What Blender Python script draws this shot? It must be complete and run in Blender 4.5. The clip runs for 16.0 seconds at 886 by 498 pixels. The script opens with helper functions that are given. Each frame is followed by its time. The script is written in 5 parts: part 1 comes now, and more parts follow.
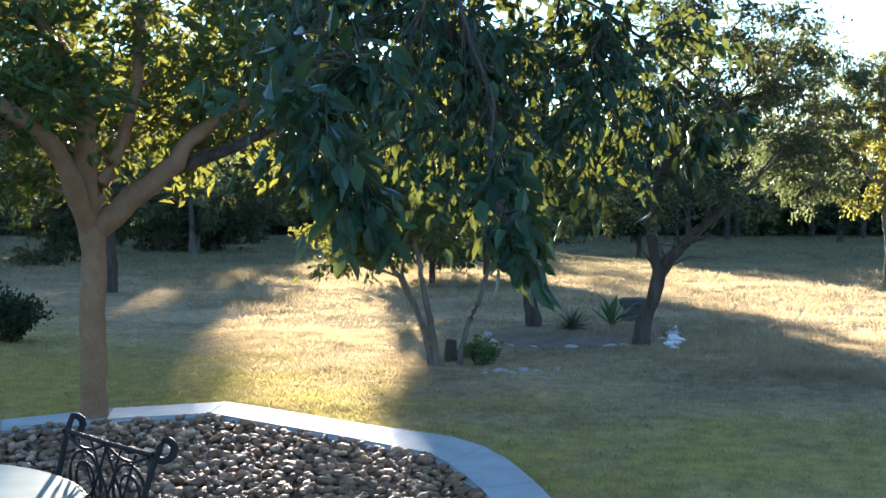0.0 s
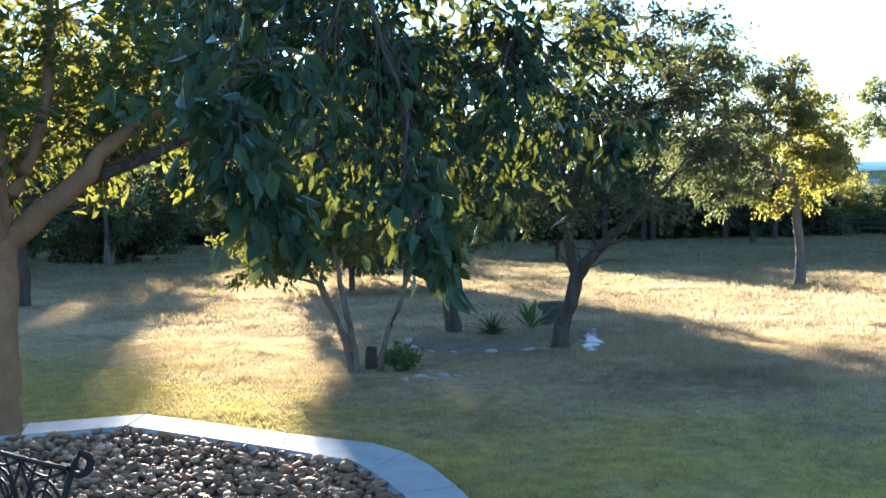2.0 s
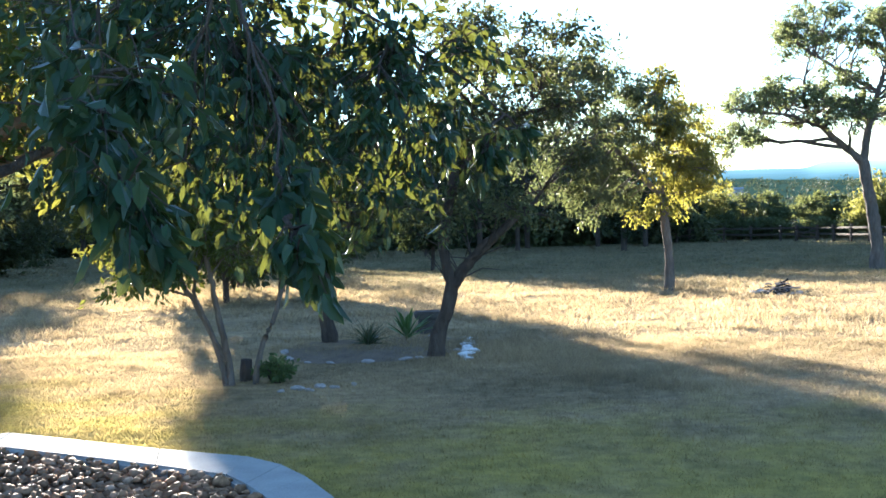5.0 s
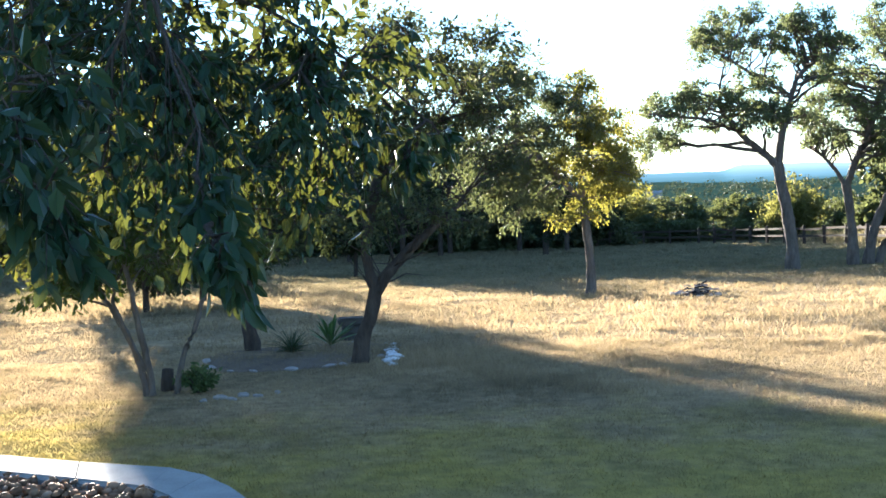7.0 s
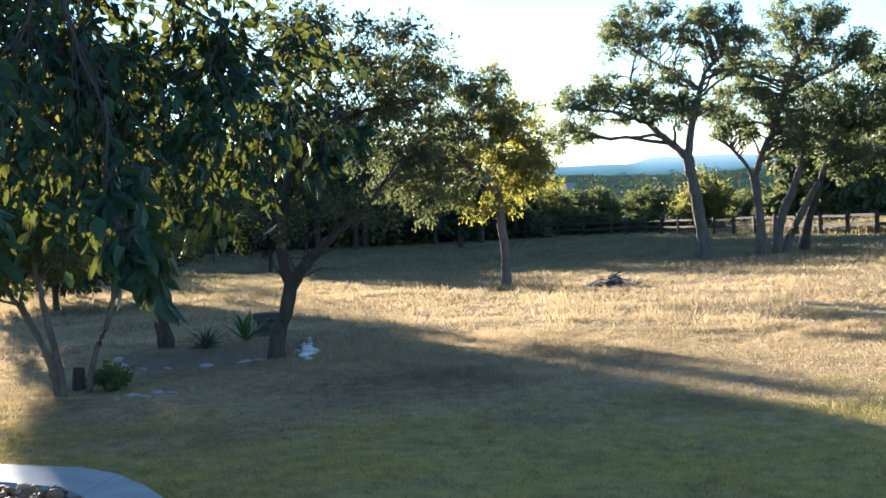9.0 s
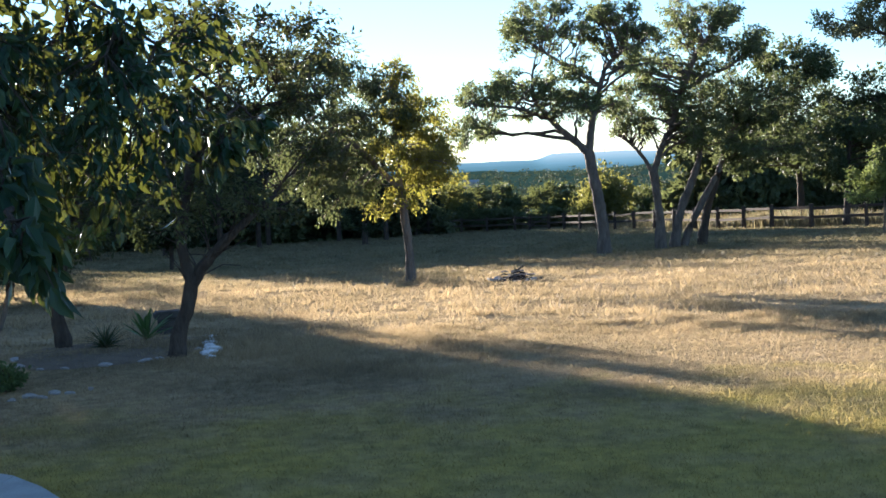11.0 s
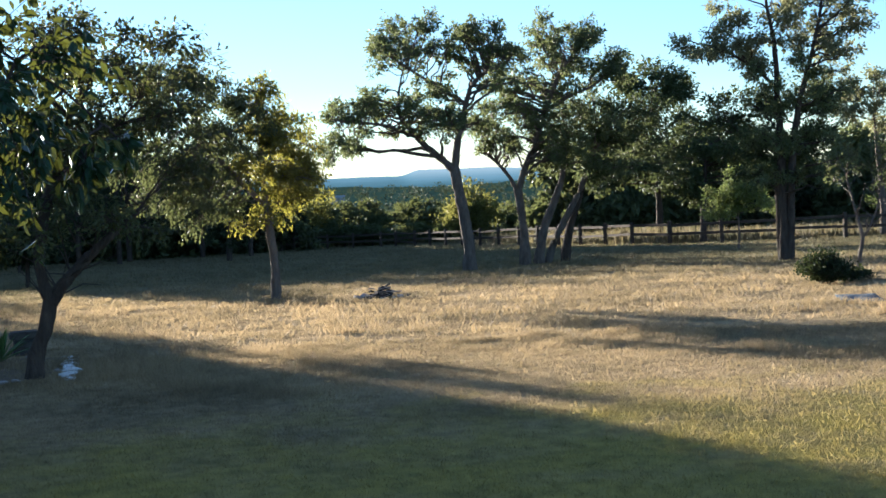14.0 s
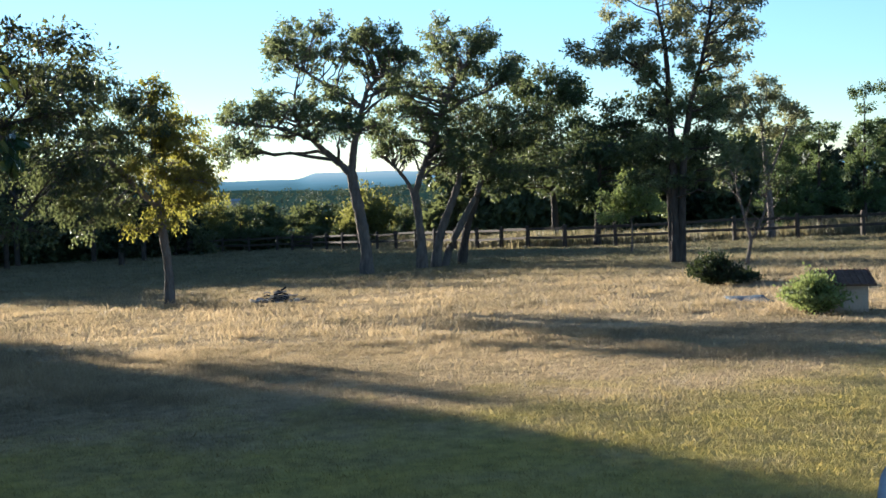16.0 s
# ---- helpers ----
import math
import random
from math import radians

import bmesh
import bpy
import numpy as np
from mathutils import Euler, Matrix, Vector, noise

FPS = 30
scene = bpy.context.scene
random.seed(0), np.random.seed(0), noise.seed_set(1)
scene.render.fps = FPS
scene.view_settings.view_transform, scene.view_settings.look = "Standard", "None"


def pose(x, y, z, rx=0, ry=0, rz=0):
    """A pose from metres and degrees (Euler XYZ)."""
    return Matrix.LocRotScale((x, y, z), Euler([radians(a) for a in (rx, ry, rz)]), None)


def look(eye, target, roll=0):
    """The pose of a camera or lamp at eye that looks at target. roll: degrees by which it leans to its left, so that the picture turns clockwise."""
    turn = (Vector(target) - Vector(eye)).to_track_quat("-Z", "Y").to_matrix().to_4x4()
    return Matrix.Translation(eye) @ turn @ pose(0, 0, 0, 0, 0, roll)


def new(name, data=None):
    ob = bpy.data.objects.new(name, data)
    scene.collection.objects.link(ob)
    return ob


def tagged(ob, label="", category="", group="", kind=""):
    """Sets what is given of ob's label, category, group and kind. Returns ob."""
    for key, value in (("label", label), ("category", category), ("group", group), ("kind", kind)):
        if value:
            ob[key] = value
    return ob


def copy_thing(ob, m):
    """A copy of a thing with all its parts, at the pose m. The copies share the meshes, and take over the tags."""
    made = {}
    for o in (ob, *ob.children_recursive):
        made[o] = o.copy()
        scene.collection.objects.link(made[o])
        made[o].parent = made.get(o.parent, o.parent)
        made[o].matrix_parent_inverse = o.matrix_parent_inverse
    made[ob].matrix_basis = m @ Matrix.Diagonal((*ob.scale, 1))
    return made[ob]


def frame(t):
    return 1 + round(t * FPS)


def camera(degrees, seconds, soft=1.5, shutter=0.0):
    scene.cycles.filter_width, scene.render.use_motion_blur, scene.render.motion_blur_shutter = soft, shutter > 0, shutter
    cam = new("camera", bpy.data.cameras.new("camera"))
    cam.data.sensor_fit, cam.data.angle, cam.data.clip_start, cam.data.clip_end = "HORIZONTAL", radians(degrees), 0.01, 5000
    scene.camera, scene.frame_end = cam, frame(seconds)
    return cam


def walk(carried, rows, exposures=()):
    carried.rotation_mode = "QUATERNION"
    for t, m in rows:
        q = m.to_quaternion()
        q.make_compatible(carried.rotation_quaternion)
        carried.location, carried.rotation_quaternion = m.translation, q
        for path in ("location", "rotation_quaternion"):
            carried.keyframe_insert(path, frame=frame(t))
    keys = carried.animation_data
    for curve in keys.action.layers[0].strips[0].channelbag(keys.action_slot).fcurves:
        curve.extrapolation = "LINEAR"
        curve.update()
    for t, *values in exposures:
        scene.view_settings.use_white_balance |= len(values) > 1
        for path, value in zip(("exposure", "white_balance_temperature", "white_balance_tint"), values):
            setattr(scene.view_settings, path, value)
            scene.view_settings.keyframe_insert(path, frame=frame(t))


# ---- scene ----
# The camera: held in the hand at about eye height, turning slowly to the right.
cam = camera(39.55, 16.0, soft=1.55)
EYE = 1.8


def aim(x, y, z, heading, pitch, lean):
    """A pose from a place, a compass heading (0 looks along +y), a pitch and a lean, in degrees."""
    h, p = radians(heading), radians(pitch)
    way = Vector((math.sin(h) * math.cos(p), math.cos(h) * math.cos(p), math.sin(p)))
    eye = Vector((x, y, z))
    return look(eye, eye + way, lean)


PATH = [
    (0, -0.017, 0.015, 1.812, -16.02, -4.15, -0.85), (0.5, -0.014, 0.012, 1.812, -15.05, -3.97, -1.35),
    (1, -0.008, 0.005, 1.810, -14.05, -3.92, -1.49), (1.5, -0.005, 0.000, 1.810, -13.09, -3.89, -1.47),
    (2, 0.000, -0.006, 1.811, -12.28, -3.91, -1.51), (2.5, -0.001, -0.009, 1.812, -11.47, -3.95, -1.57),
    (3, -0.002, -0.013, 1.811, -10.57, -3.91, -1.56), (3.5, 0.003, -0.015, 1.807, -9.55, -3.86, -1.96),
    (4, 0.006, -0.007, 1.807, -8.50, -3.82, -1.84), (6.5, 0.003, 0.004, 1.807, -3.77, -3.38, -2.08),
    (7, 0.003, 0.005, 1.808, -2.90, -3.48, -2.13), (7.5, 0.006, 0.006, 1.807, -1.96, -3.64, -2.14),
    (8, 0.006, 0.005, 1.805, -0.96, -3.79, -2.27), (10.5, 0.012, 0.001, 1.783, 4.23, -4.12, -2.68),
    (11, 0.016, 0.001, 1.780, 5.46, -4.27, -2.65), (11.5, 0.018, 0.002, 1.786, 6.67, -4.18, -2.74),
    (12, 0.019, 0.002, 1.792, 7.75, -4.02, -2.79), (12.5, 0.015, 0.000, 1.796, 8.56, -3.89, -2.99),
    (13, 0.009, -0.003, 1.800, 9.48, -3.81, -2.84), (13.5, 0.004, -0.002, 1.806, 10.54, -3.79, -2.31),
    (14, -0.001, 0.000, 1.812, 11.73, -3.80, -2.23), (14.5, -0.002, 0.001, 1.813, 13.03, -3.81, -2.17),
    (15, 0.004, 0.004, 1.810, 14.36, -3.84, -1.89), (15.5, 0.007, 0.007, 1.808, 15.53, -3.80, -1.98),
    (16, 0.008, 0.009, 1.806, 16.52, -3.81, -2.02),
]
walk(cam, [(row[0], aim(*row[1:])) for row in PATH],
     exposures=[(0, 3.7, 5600, 12), (4, 3.76, 5600, 12), (8, 3.27, 5600, 13), (11, 2.82, 5600, 15), (16, 2.44, 5500, 11)])

# ---- light: a low evening sun ahead and to the left, under a clear sky ----
SUN_HEADING, SUN_HEIGHT = -23.0, 5.3
world = bpy.data.worlds.new("sky")
scene.world = world
world.use_nodes = True
sky = world.node_tree.nodes.new("ShaderNodeTexSky")
sky.sky_type = "NISHITA"
sky.sun_disc = False
sky.sun_elevation = radians(SUN_HEIGHT)
sky.sun_rotation = radians(SUN_HEADING)
sky.air_density, sky.dust_density, sky.ozone_density, sky.altitude = 0.9, 0.0, 3.0, 300
world.node_tree.nodes["Background"].inputs["Strength"].default_value = 0.062
haze = world.node_tree.nodes.new("ShaderNodeHueSaturation")
haze.inputs["Saturation"].default_value = 0.8
world.node_tree.links.new(sky.outputs["Color"], haze.inputs["Color"])
air = world.node_tree.nodes.new("ShaderNodeMix")
air.data_type, air.blend_type = "RGBA", "MULTIPLY"
air.inputs[0].default_value, air.inputs[7].default_value = 1.0, (0.91, 1.0, 1.06, 1)
world.node_tree.links.new(haze.outputs["Color"], air.inputs[6])
world.node_tree.links.new(air.outputs[2], world.node_tree.nodes["Background"].inputs["Color"])
h, e = radians(SUN_HEADING), radians(SUN_HEIGHT)
SUN_WAY = Vector((math.sin(h) * math.cos(e), math.cos(h) * math.cos(e), math.sin(e)))
sun = new("sun", bpy.data.lights.new("sun", "SUN"))
sun.data.energy, sun.data.angle, sun.data.color = 5.0, radians(0.6), (1.0, 0.86, 0.66)
sun.matrix_world = look(SUN_WAY * 60, (0, 0, 0))


# ---- materials ----
def material(name):
    m = bpy.data.materials.new(name)
    m.use_nodes = True
    t = m.node_tree
    return m, t.nodes, t.links, t.nodes["Principled BSDF"]


def noise_node(nodes, links, scale, detail=4.0, coords=None, rough=0.6):
    n = nodes.new("ShaderNodeTexNoise")
    n.inputs["Scale"].default_value, n.inputs["Detail"].default_value = scale, detail
    n.inputs["Roughness"].default_value = rough
    if coords is not None:
        links.new(coords, n.inputs["Vector"])
    return n.outputs["Fac"]


def ramp(nodes, links, fac, stops):
    r = nodes.new("ShaderNodeValToRGB")
    while len(r.color_ramp.elements) < len(stops):
        r.color_ramp.elements.new(0.5)
    for el, (at, col) in zip(r.color_ramp.elements, stops):
        el.position, el.color = at, (*col, 1)
    links.new(fac, r.inputs["Fac"])
    return r.outputs["Color"]


def mixed(nodes, links, fac, a, b):
    m = nodes.new("ShaderNodeMix")
    m.data_type = "RGBA"
    if isinstance(fac, float):
        m.inputs[0].default_value = fac
    else:
        links.new(fac, m.inputs[0])
    for sock, val in ((m.inputs[6], a), (m.inputs[7], b)):
        if isinstance(val, tuple):
            sock.default_value = (*val, 1)
        else:
            links.new(val, sock)
    return m.outputs[2]


def bumped(nodes, links, bsdf, height, strength, distance):
    b = nodes.new("ShaderNodeBump")
    b.inputs["Strength"].default_value, b.inputs["Distance"].default_value = strength, distance
    links.new(height, b.inputs["Height"])
    links.new(b.outputs["Normal"], bsdf.inputs["Normal"])


def place(nodes, kind="Object"):
    return nodes.new("ShaderNodeTexCoord").outputs[kind]


def rough_material(name, dark, light, scale, fine, roughness=0.85, bump=0.5, depth=0.01, metal=0.0, random_value=False, stretch=1.0):
    """A surface with stains at one scale and grain at another, and a relief from the grain."""
    m, nodes, links, bsdf = material(name)
    c = place(nodes)
    if stretch != 1.0:
        longer = nodes.new("ShaderNodeMapping")
        longer.inputs["Scale"].default_value = (1, 1, stretch)
        links.new(c, longer.inputs["Vector"])
        c = longer.outputs["Vector"]
    big = noise_node(nodes, links, scale, 5, c)
    small = noise_node(nodes, links, fine, 3, c)
    mid = tuple((a + b) / 2 for a, b in zip(dark, light))
    col = ramp(nodes, links, big, [(0.3, dark), (0.5, mid), (0.7, light)])
    grain = ramp(nodes, links, small, [(0.3, tuple(v * 0.72 for v in mid)), (0.7, tuple(min(1, v * 1.25) for v in mid))])
    col = mixed(nodes, links, 0.4, col, grain)
    if random_value:
        info = nodes.new("ShaderNodeObjectInfo")
        hsv = nodes.new("ShaderNodeHueSaturation")
        scale_value = nodes.new("ShaderNodeMapRange")
        scale_value.inputs[3].default_value, scale_value.inputs[4].default_value = 0.65, 1.35
        links.new(info.outputs["Random"], scale_value.inputs[0])
        links.new(scale_value.outputs[0], hsv.inputs["Value"])
        links.new(col, hsv.inputs["Color"])
        col = hsv.outputs["Color"]
    links.new(col, bsdf.inputs["Base Color"])
    bsdf.inputs["Roughness"].default_value, bsdf.inputs["Metallic"].default_value = roughness, metal
    bsdf.inputs["Specular IOR Level"].default_value = 0.12 if roughness > 0.8 else 0.5
    bumped(nodes, links, bsdf, small, bump, depth)
    return m


def leaf_material(name, dark, light, glow, through_share=0.45, gloss=0.45, patch=0.7):
    """Leaves: each its own tone, a little gloss above, light shining through from behind."""
    m, nodes, links, bsdf = material(name)
    geo = nodes.new("ShaderNodeNewGeometry")
    big = noise_node(nodes, links, patch, 2, place(nodes))
    tone = nodes.new("ShaderNodeMath")
    tone.operation = "MULTIPLY_ADD"
    links.new(geo.outputs["Random Per Island"], tone.inputs[0])
    tone.inputs[1].default_value = 0.6
    half = nodes.new("ShaderNodeMath")
    half.operation = "MULTIPLY"
    links.new(big, half.inputs[0])
    half.inputs[1].default_value = 0.45
    links.new(half.outputs[0], tone.inputs[2])
    col = ramp(nodes, links, tone.outputs[0], [(0.15, dark), (0.85, light)])
    links.new(col, bsdf.inputs["Base Color"])
    bsdf.inputs["Roughness"].default_value = gloss
    bsdf.inputs["Specular IOR Level"].default_value = 0.15
    back = nodes.new("ShaderNodeBsdfTranslucent")
    links.new(mixed(nodes, links, 0.75, col, glow), back.inputs["Color"])
    mix = nodes.new("ShaderNodeMixShader")
    mix.inputs[0].default_value = through_share
    links.new(bsdf.outputs[0], mix.inputs[1])
    links.new(back.outputs[0], mix.inputs[2])
    links.new(mix.outputs[0], nodes["Material Output"].inputs["Surface"])
    return m


def lawn_colour(nodes, links):
    """Green mown lawn by the house, passing in patches into dry tan grass further out."""
    pos = nodes.new("ShaderNodeNewGeometry").outputs["Position"]
    sep = nodes.new("ShaderNodeSeparateXYZ")
    links.new(pos, sep.inputs[0])
    wide = noise_node(nodes, links, 0.5, 5, pos)
    patch = noise_node(nodes, links, 1.3, 4, pos)
    fine = noise_node(nodes, links, 7.0, 4, pos)
    reach = nodes.new("ShaderNodeMapRange")
    reach.inputs[1].default_value, reach.inputs[2].default_value = 5.7, 9.9
    side = nodes.new("ShaderNodeMath")
    side.operation = "MINIMUM"
    links.new(sep.outputs[0], side.inputs[0])
    side.inputs[1].default_value = -2.5
    along = nodes.new("ShaderNodeMath")
    along.operation = "MULTIPLY_ADD"
    links.new(side.outputs[0], along.inputs[0])
    along.inputs[1].default_value = 0.75
    links.new(sep.outputs[1], along.inputs[2])
    links.new(along.outputs[0], reach.inputs[0])
    shift = nodes.new("ShaderNodeMath")
    shift.operation = "MULTIPLY_ADD"
    links.new(patch, shift.inputs[0])
    shift.inputs[1].default_value = 1.6
    links.new(reach.outputs[0], shift.inputs[2])
    dry = nodes.new("ShaderNodeMapRange")
    dry.inputs[1].default_value, dry.inputs[2].default_value = 0.75, 1.45
    links.new(shift.outputs[0], dry.inputs[0])
    green = ramp(nodes, links, fine, [(0.3, (0.225, 0.19, 0.065)), (0.7, (0.39, 0.305, 0.086))])
    tan = ramp(nodes, links, fine, [(0.32, (0.175, 0.134, 0.078)), (0.66, (0.42, 0.324, 0.19))])
    worn = ramp(nodes, links, wide, [(0.4, (0.14, 0.11, 0.058)), (0.62, (0.40, 0.297, 0.164))])
    tan = mixed(nodes, links, 0.45, tan, worn)
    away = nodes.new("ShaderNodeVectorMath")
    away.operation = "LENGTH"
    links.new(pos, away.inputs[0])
    # beyond 25 m greener, and darkened: the woods' shade is put into the colour
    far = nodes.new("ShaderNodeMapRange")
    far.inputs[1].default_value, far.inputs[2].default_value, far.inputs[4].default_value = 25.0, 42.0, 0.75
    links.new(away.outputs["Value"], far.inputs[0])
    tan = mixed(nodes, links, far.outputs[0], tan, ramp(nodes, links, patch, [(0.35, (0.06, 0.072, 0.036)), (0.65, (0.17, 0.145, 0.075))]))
    wood = nodes.new("ShaderNodeMapRange")
    wood.inputs[1].default_value, wood.inputs[2].default_value = 108.0, 150.0
    links.new(away.outputs["Value"], wood.inputs[0])
    floor = ramp(nodes, links, noise_node(nodes, links, 0.06, 5, pos), [(0.35, (0.022, 0.05, 0.04)), (0.65, (0.05, 0.085, 0.06))])
    return mixed(nodes, links, wood.outputs[0], mixed(nodes, links, dry.outputs[0], green, tan), floor), fine


def ground_material():
    m, nodes, links, bsdf = material("lawn soil and thatch")
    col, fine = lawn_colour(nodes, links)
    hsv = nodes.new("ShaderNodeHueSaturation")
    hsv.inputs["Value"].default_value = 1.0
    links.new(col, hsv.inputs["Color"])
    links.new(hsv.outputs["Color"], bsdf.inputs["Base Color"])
    bsdf.inputs["Roughness"].default_value = 0.95
    bsdf.inputs["Specular IOR Level"].default_value = 0.0
    bumped(nodes, links, bsdf, fine, 0.8, 0.04)
    return m


def blade_material():
    m, nodes, links, bsdf = material("grass blades")
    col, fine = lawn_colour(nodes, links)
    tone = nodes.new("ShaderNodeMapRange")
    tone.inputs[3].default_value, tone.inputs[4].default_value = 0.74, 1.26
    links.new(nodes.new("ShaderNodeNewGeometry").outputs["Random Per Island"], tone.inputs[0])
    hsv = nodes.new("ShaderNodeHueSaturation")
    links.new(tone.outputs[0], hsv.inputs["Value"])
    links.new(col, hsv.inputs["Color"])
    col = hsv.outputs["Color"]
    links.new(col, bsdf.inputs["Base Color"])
    bsdf.inputs["Roughness"].default_value = 0.7
    back = nodes.new("ShaderNodeBsdfTranslucent")
    ripe = nodes.new("ShaderNodeMix")
    ripe.data_type, ripe.blend_type = "RGBA", "MULTIPLY"
    ripe.inputs[0].default_value, ripe.inputs[7].default_value = 1.0, (1.04, 1.0, 0.9, 1)
    links.new(col, ripe.inputs[6])
    links.new(ripe.outputs[2], back.inputs["Color"])
    mix = nodes.new("ShaderNodeMixShader")
    mix.inputs[0].default_value = 0.5
    links.new(bsdf.outputs[0], mix.inputs[1])
    links.new(back.outputs[0], mix.inputs[2])
    links.new(mix.outputs[0], nodes["Material Output"].inputs["Surface"])
    return m


GROUND, BLADES = ground_material(), blade_material()
BARK_PALE = rough_material("smooth brown bark", (0.125, 0.07, 0.036), (0.265, 0.16, 0.09), 5, 60, 0.85, 0.4, 0.006)
BARK_OAK = rough_material("grey furrowed oak bark", (0.055, 0.045, 0.036), (0.2, 0.165, 0.135), 9, 26, 0.95, 1.0, 0.05, stretch=0.3)
BARK_DARK = rough_material("dark bark", (0.02, 0.016, 0.013), (0.11, 0.087, 0.068), 9, 26, 0.95, 1.0, 0.05, stretch=0.3)
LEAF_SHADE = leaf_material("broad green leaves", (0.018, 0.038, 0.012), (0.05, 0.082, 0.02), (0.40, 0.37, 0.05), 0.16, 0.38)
LEAF_OAK = leaf_material("grey green oak leaves", (0.034, 0.052, 0.027), (0.12, 0.148, 0.068), (0.24, 0.26, 0.095), 0.36, 0.5)
LEAF_GLADE = leaf_material("sunlit scrub leaves", (0.026, 0.044, 0.021), (0.08, 0.105, 0.042), (0.2, 0.21, 0.06), 0.28, 0.65)
# LEAF_GOLD has the low sun's yellow put into its leaf colour
LEAF_GOLD = leaf_material("sunlit yellow-green leaves", (0.05, 0.056, 0.018), (0.15, 0.14, 0.035), (0.4, 0.36, 0.05), 0.38, 0.55)
LEAF_FINE = leaf_material("small dull leaves", (0.03, 0.042, 0.02), (0.085, 0.095, 0.045), (0.2, 0.22, 0.07), 0.28, 0.55)
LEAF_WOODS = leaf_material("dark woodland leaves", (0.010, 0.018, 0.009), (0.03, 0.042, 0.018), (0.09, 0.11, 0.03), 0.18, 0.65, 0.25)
# LEAF_DUSK: darker oak green, with the back trees' shade put into the colour
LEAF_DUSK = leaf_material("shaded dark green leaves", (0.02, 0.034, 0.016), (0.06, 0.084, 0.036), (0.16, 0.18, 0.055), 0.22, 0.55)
LEAF_CEDAR = leaf_material("green cedar foliage", (0.03, 0.055, 0.022), (0.085, 0.125, 0.046), (0.2, 0.24, 0.07), 0.25, 0.6)
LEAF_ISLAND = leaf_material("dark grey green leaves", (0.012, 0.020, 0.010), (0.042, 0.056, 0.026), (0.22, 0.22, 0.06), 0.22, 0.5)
LEAF_BROWN = leaf_material("brownish tired leaves", (0.07, 0.085, 0.046), (0.19, 0.195, 0.105), (0.3, 0.29, 0.125), 0.45, 0.6)
LEAF_AGAVE = leaf_material("fleshy agave leaves", (0.06, 0.12, 0.04), (0.13, 0.2, 0.07), (0.25, 0.35, 0.08), 0.15, 0.4)
LEAF_LIGHT = leaf_material("light green shrub leaves", (0.08, 0.11, 0.035), (0.19, 0.22, 0.07), (0.34, 0.38, 0.1), 0.3, 0.5)
LEAF_WOODS_PLAIN = leaf_material("stiff dark yucca leaves", (0.03, 0.05, 0.025), (0.08, 0.11, 0.05), (0.15, 0.2, 0.06), 0.15, 0.45)
STONE_DARK = rough_material("dark grey stone", (0.04, 0.037, 0.032), (0.12, 0.11, 0.095), 4, 40, 0.9, 0.6, 0.012)
CONCRETE = rough_material("pale grey concrete", (0.235, 0.245, 0.232), (0.385, 0.395, 0.372), 3, 70, 0.85, 0.25, 0.003)
STONE_RIVER = rough_material("brown river stone", (0.09, 0.05, 0.026), (0.29, 0.18, 0.105), 4, 45, 0.85, 0.25, 0.004, random_value=True)
STONE_PALE = rough_material("pale limestone", (0.22, 0.2, 0.175), (0.46, 0.43, 0.39), 4, 40, 0.9, 0.6, 0.012)
STONE_WHITE = rough_material("white limestone", (0.6, 0.6, 0.58), (0.82, 0.82, 0.80), 4, 40, 0.9, 0.5, 0.01)
SOIL = rough_material("dry brown soil with leaf litter", (0.075, 0.058, 0.04), (0.2, 0.152, 0.104), 2.2, 40, 1.0, 0.8, 0.02)
RAIL_WOOD = rough_material("weathered dark rail wood", (0.03, 0.024, 0.019), (0.09, 0.07, 0.052), 5, 60, 0.95, 0.6, 0.008)
GREY_WOOD = rough_material("grey dead wood", (0.12, 0.11, 0.10), (0.32, 0.29, 0.26), 6, 60, 0.95, 0.6, 0.008)
IRON = rough_material("black cast metal", (0.010, 0.010, 0.010), (0.026, 0.025, 0.024), 8, 120, 0.82, 0.1, 0.001)
PLASTER = rough_material("cream render", (0.36, 0.26, 0.18), (0.5, 0.38, 0.27), 3, 60, 0.9, 0.3, 0.004)
ROOF_METAL = rough_material("brown ribbed roof sheet", (0.07, 0.04, 0.026), (0.17, 0.105, 0.07), 6, 50, 0.95, 0.15, 0.002)
BLUE_COVER = rough_material("pale blue tarpaulin", (0.04, 0.062, 0.085), (0.075, 0.105, 0.135), 3, 50, 0.9, 0.3, 0.004)
BLUE_PLASTIC = rough_material("pale blue-grey plastic", (0.42, 0.47, 0.54), (0.55, 0.6, 0.66), 3, 80, 0.45, 0.1, 0.001)
CHARRED = rough_material("charred timber", (0.012, 0.011, 0.01), (0.05, 0.045, 0.04), 6, 50, 0.9, 0.7, 0.01)


def glass_material():
    m, nodes, links, bsdf = material("pale obscured glass")
    c = place(nodes)
    links.new(ramp(nodes, links, noise_node(nodes, links, 6, 3, c), [(0.3, (0.27, 0.29, 0.22)), (0.7, (0.37, 0.38, 0.3))]), bsdf.inputs["Base Color"])
    bsdf.inputs["Roughness"].default_value = 0.3
    bsdf.inputs["Transmission Weight"].default_value = 0.25
    bumped(nodes, links, bsdf, noise_node(nodes, links, 60, 2, c), 0.15, 0.002)
    return m


GLASS = glass_material()


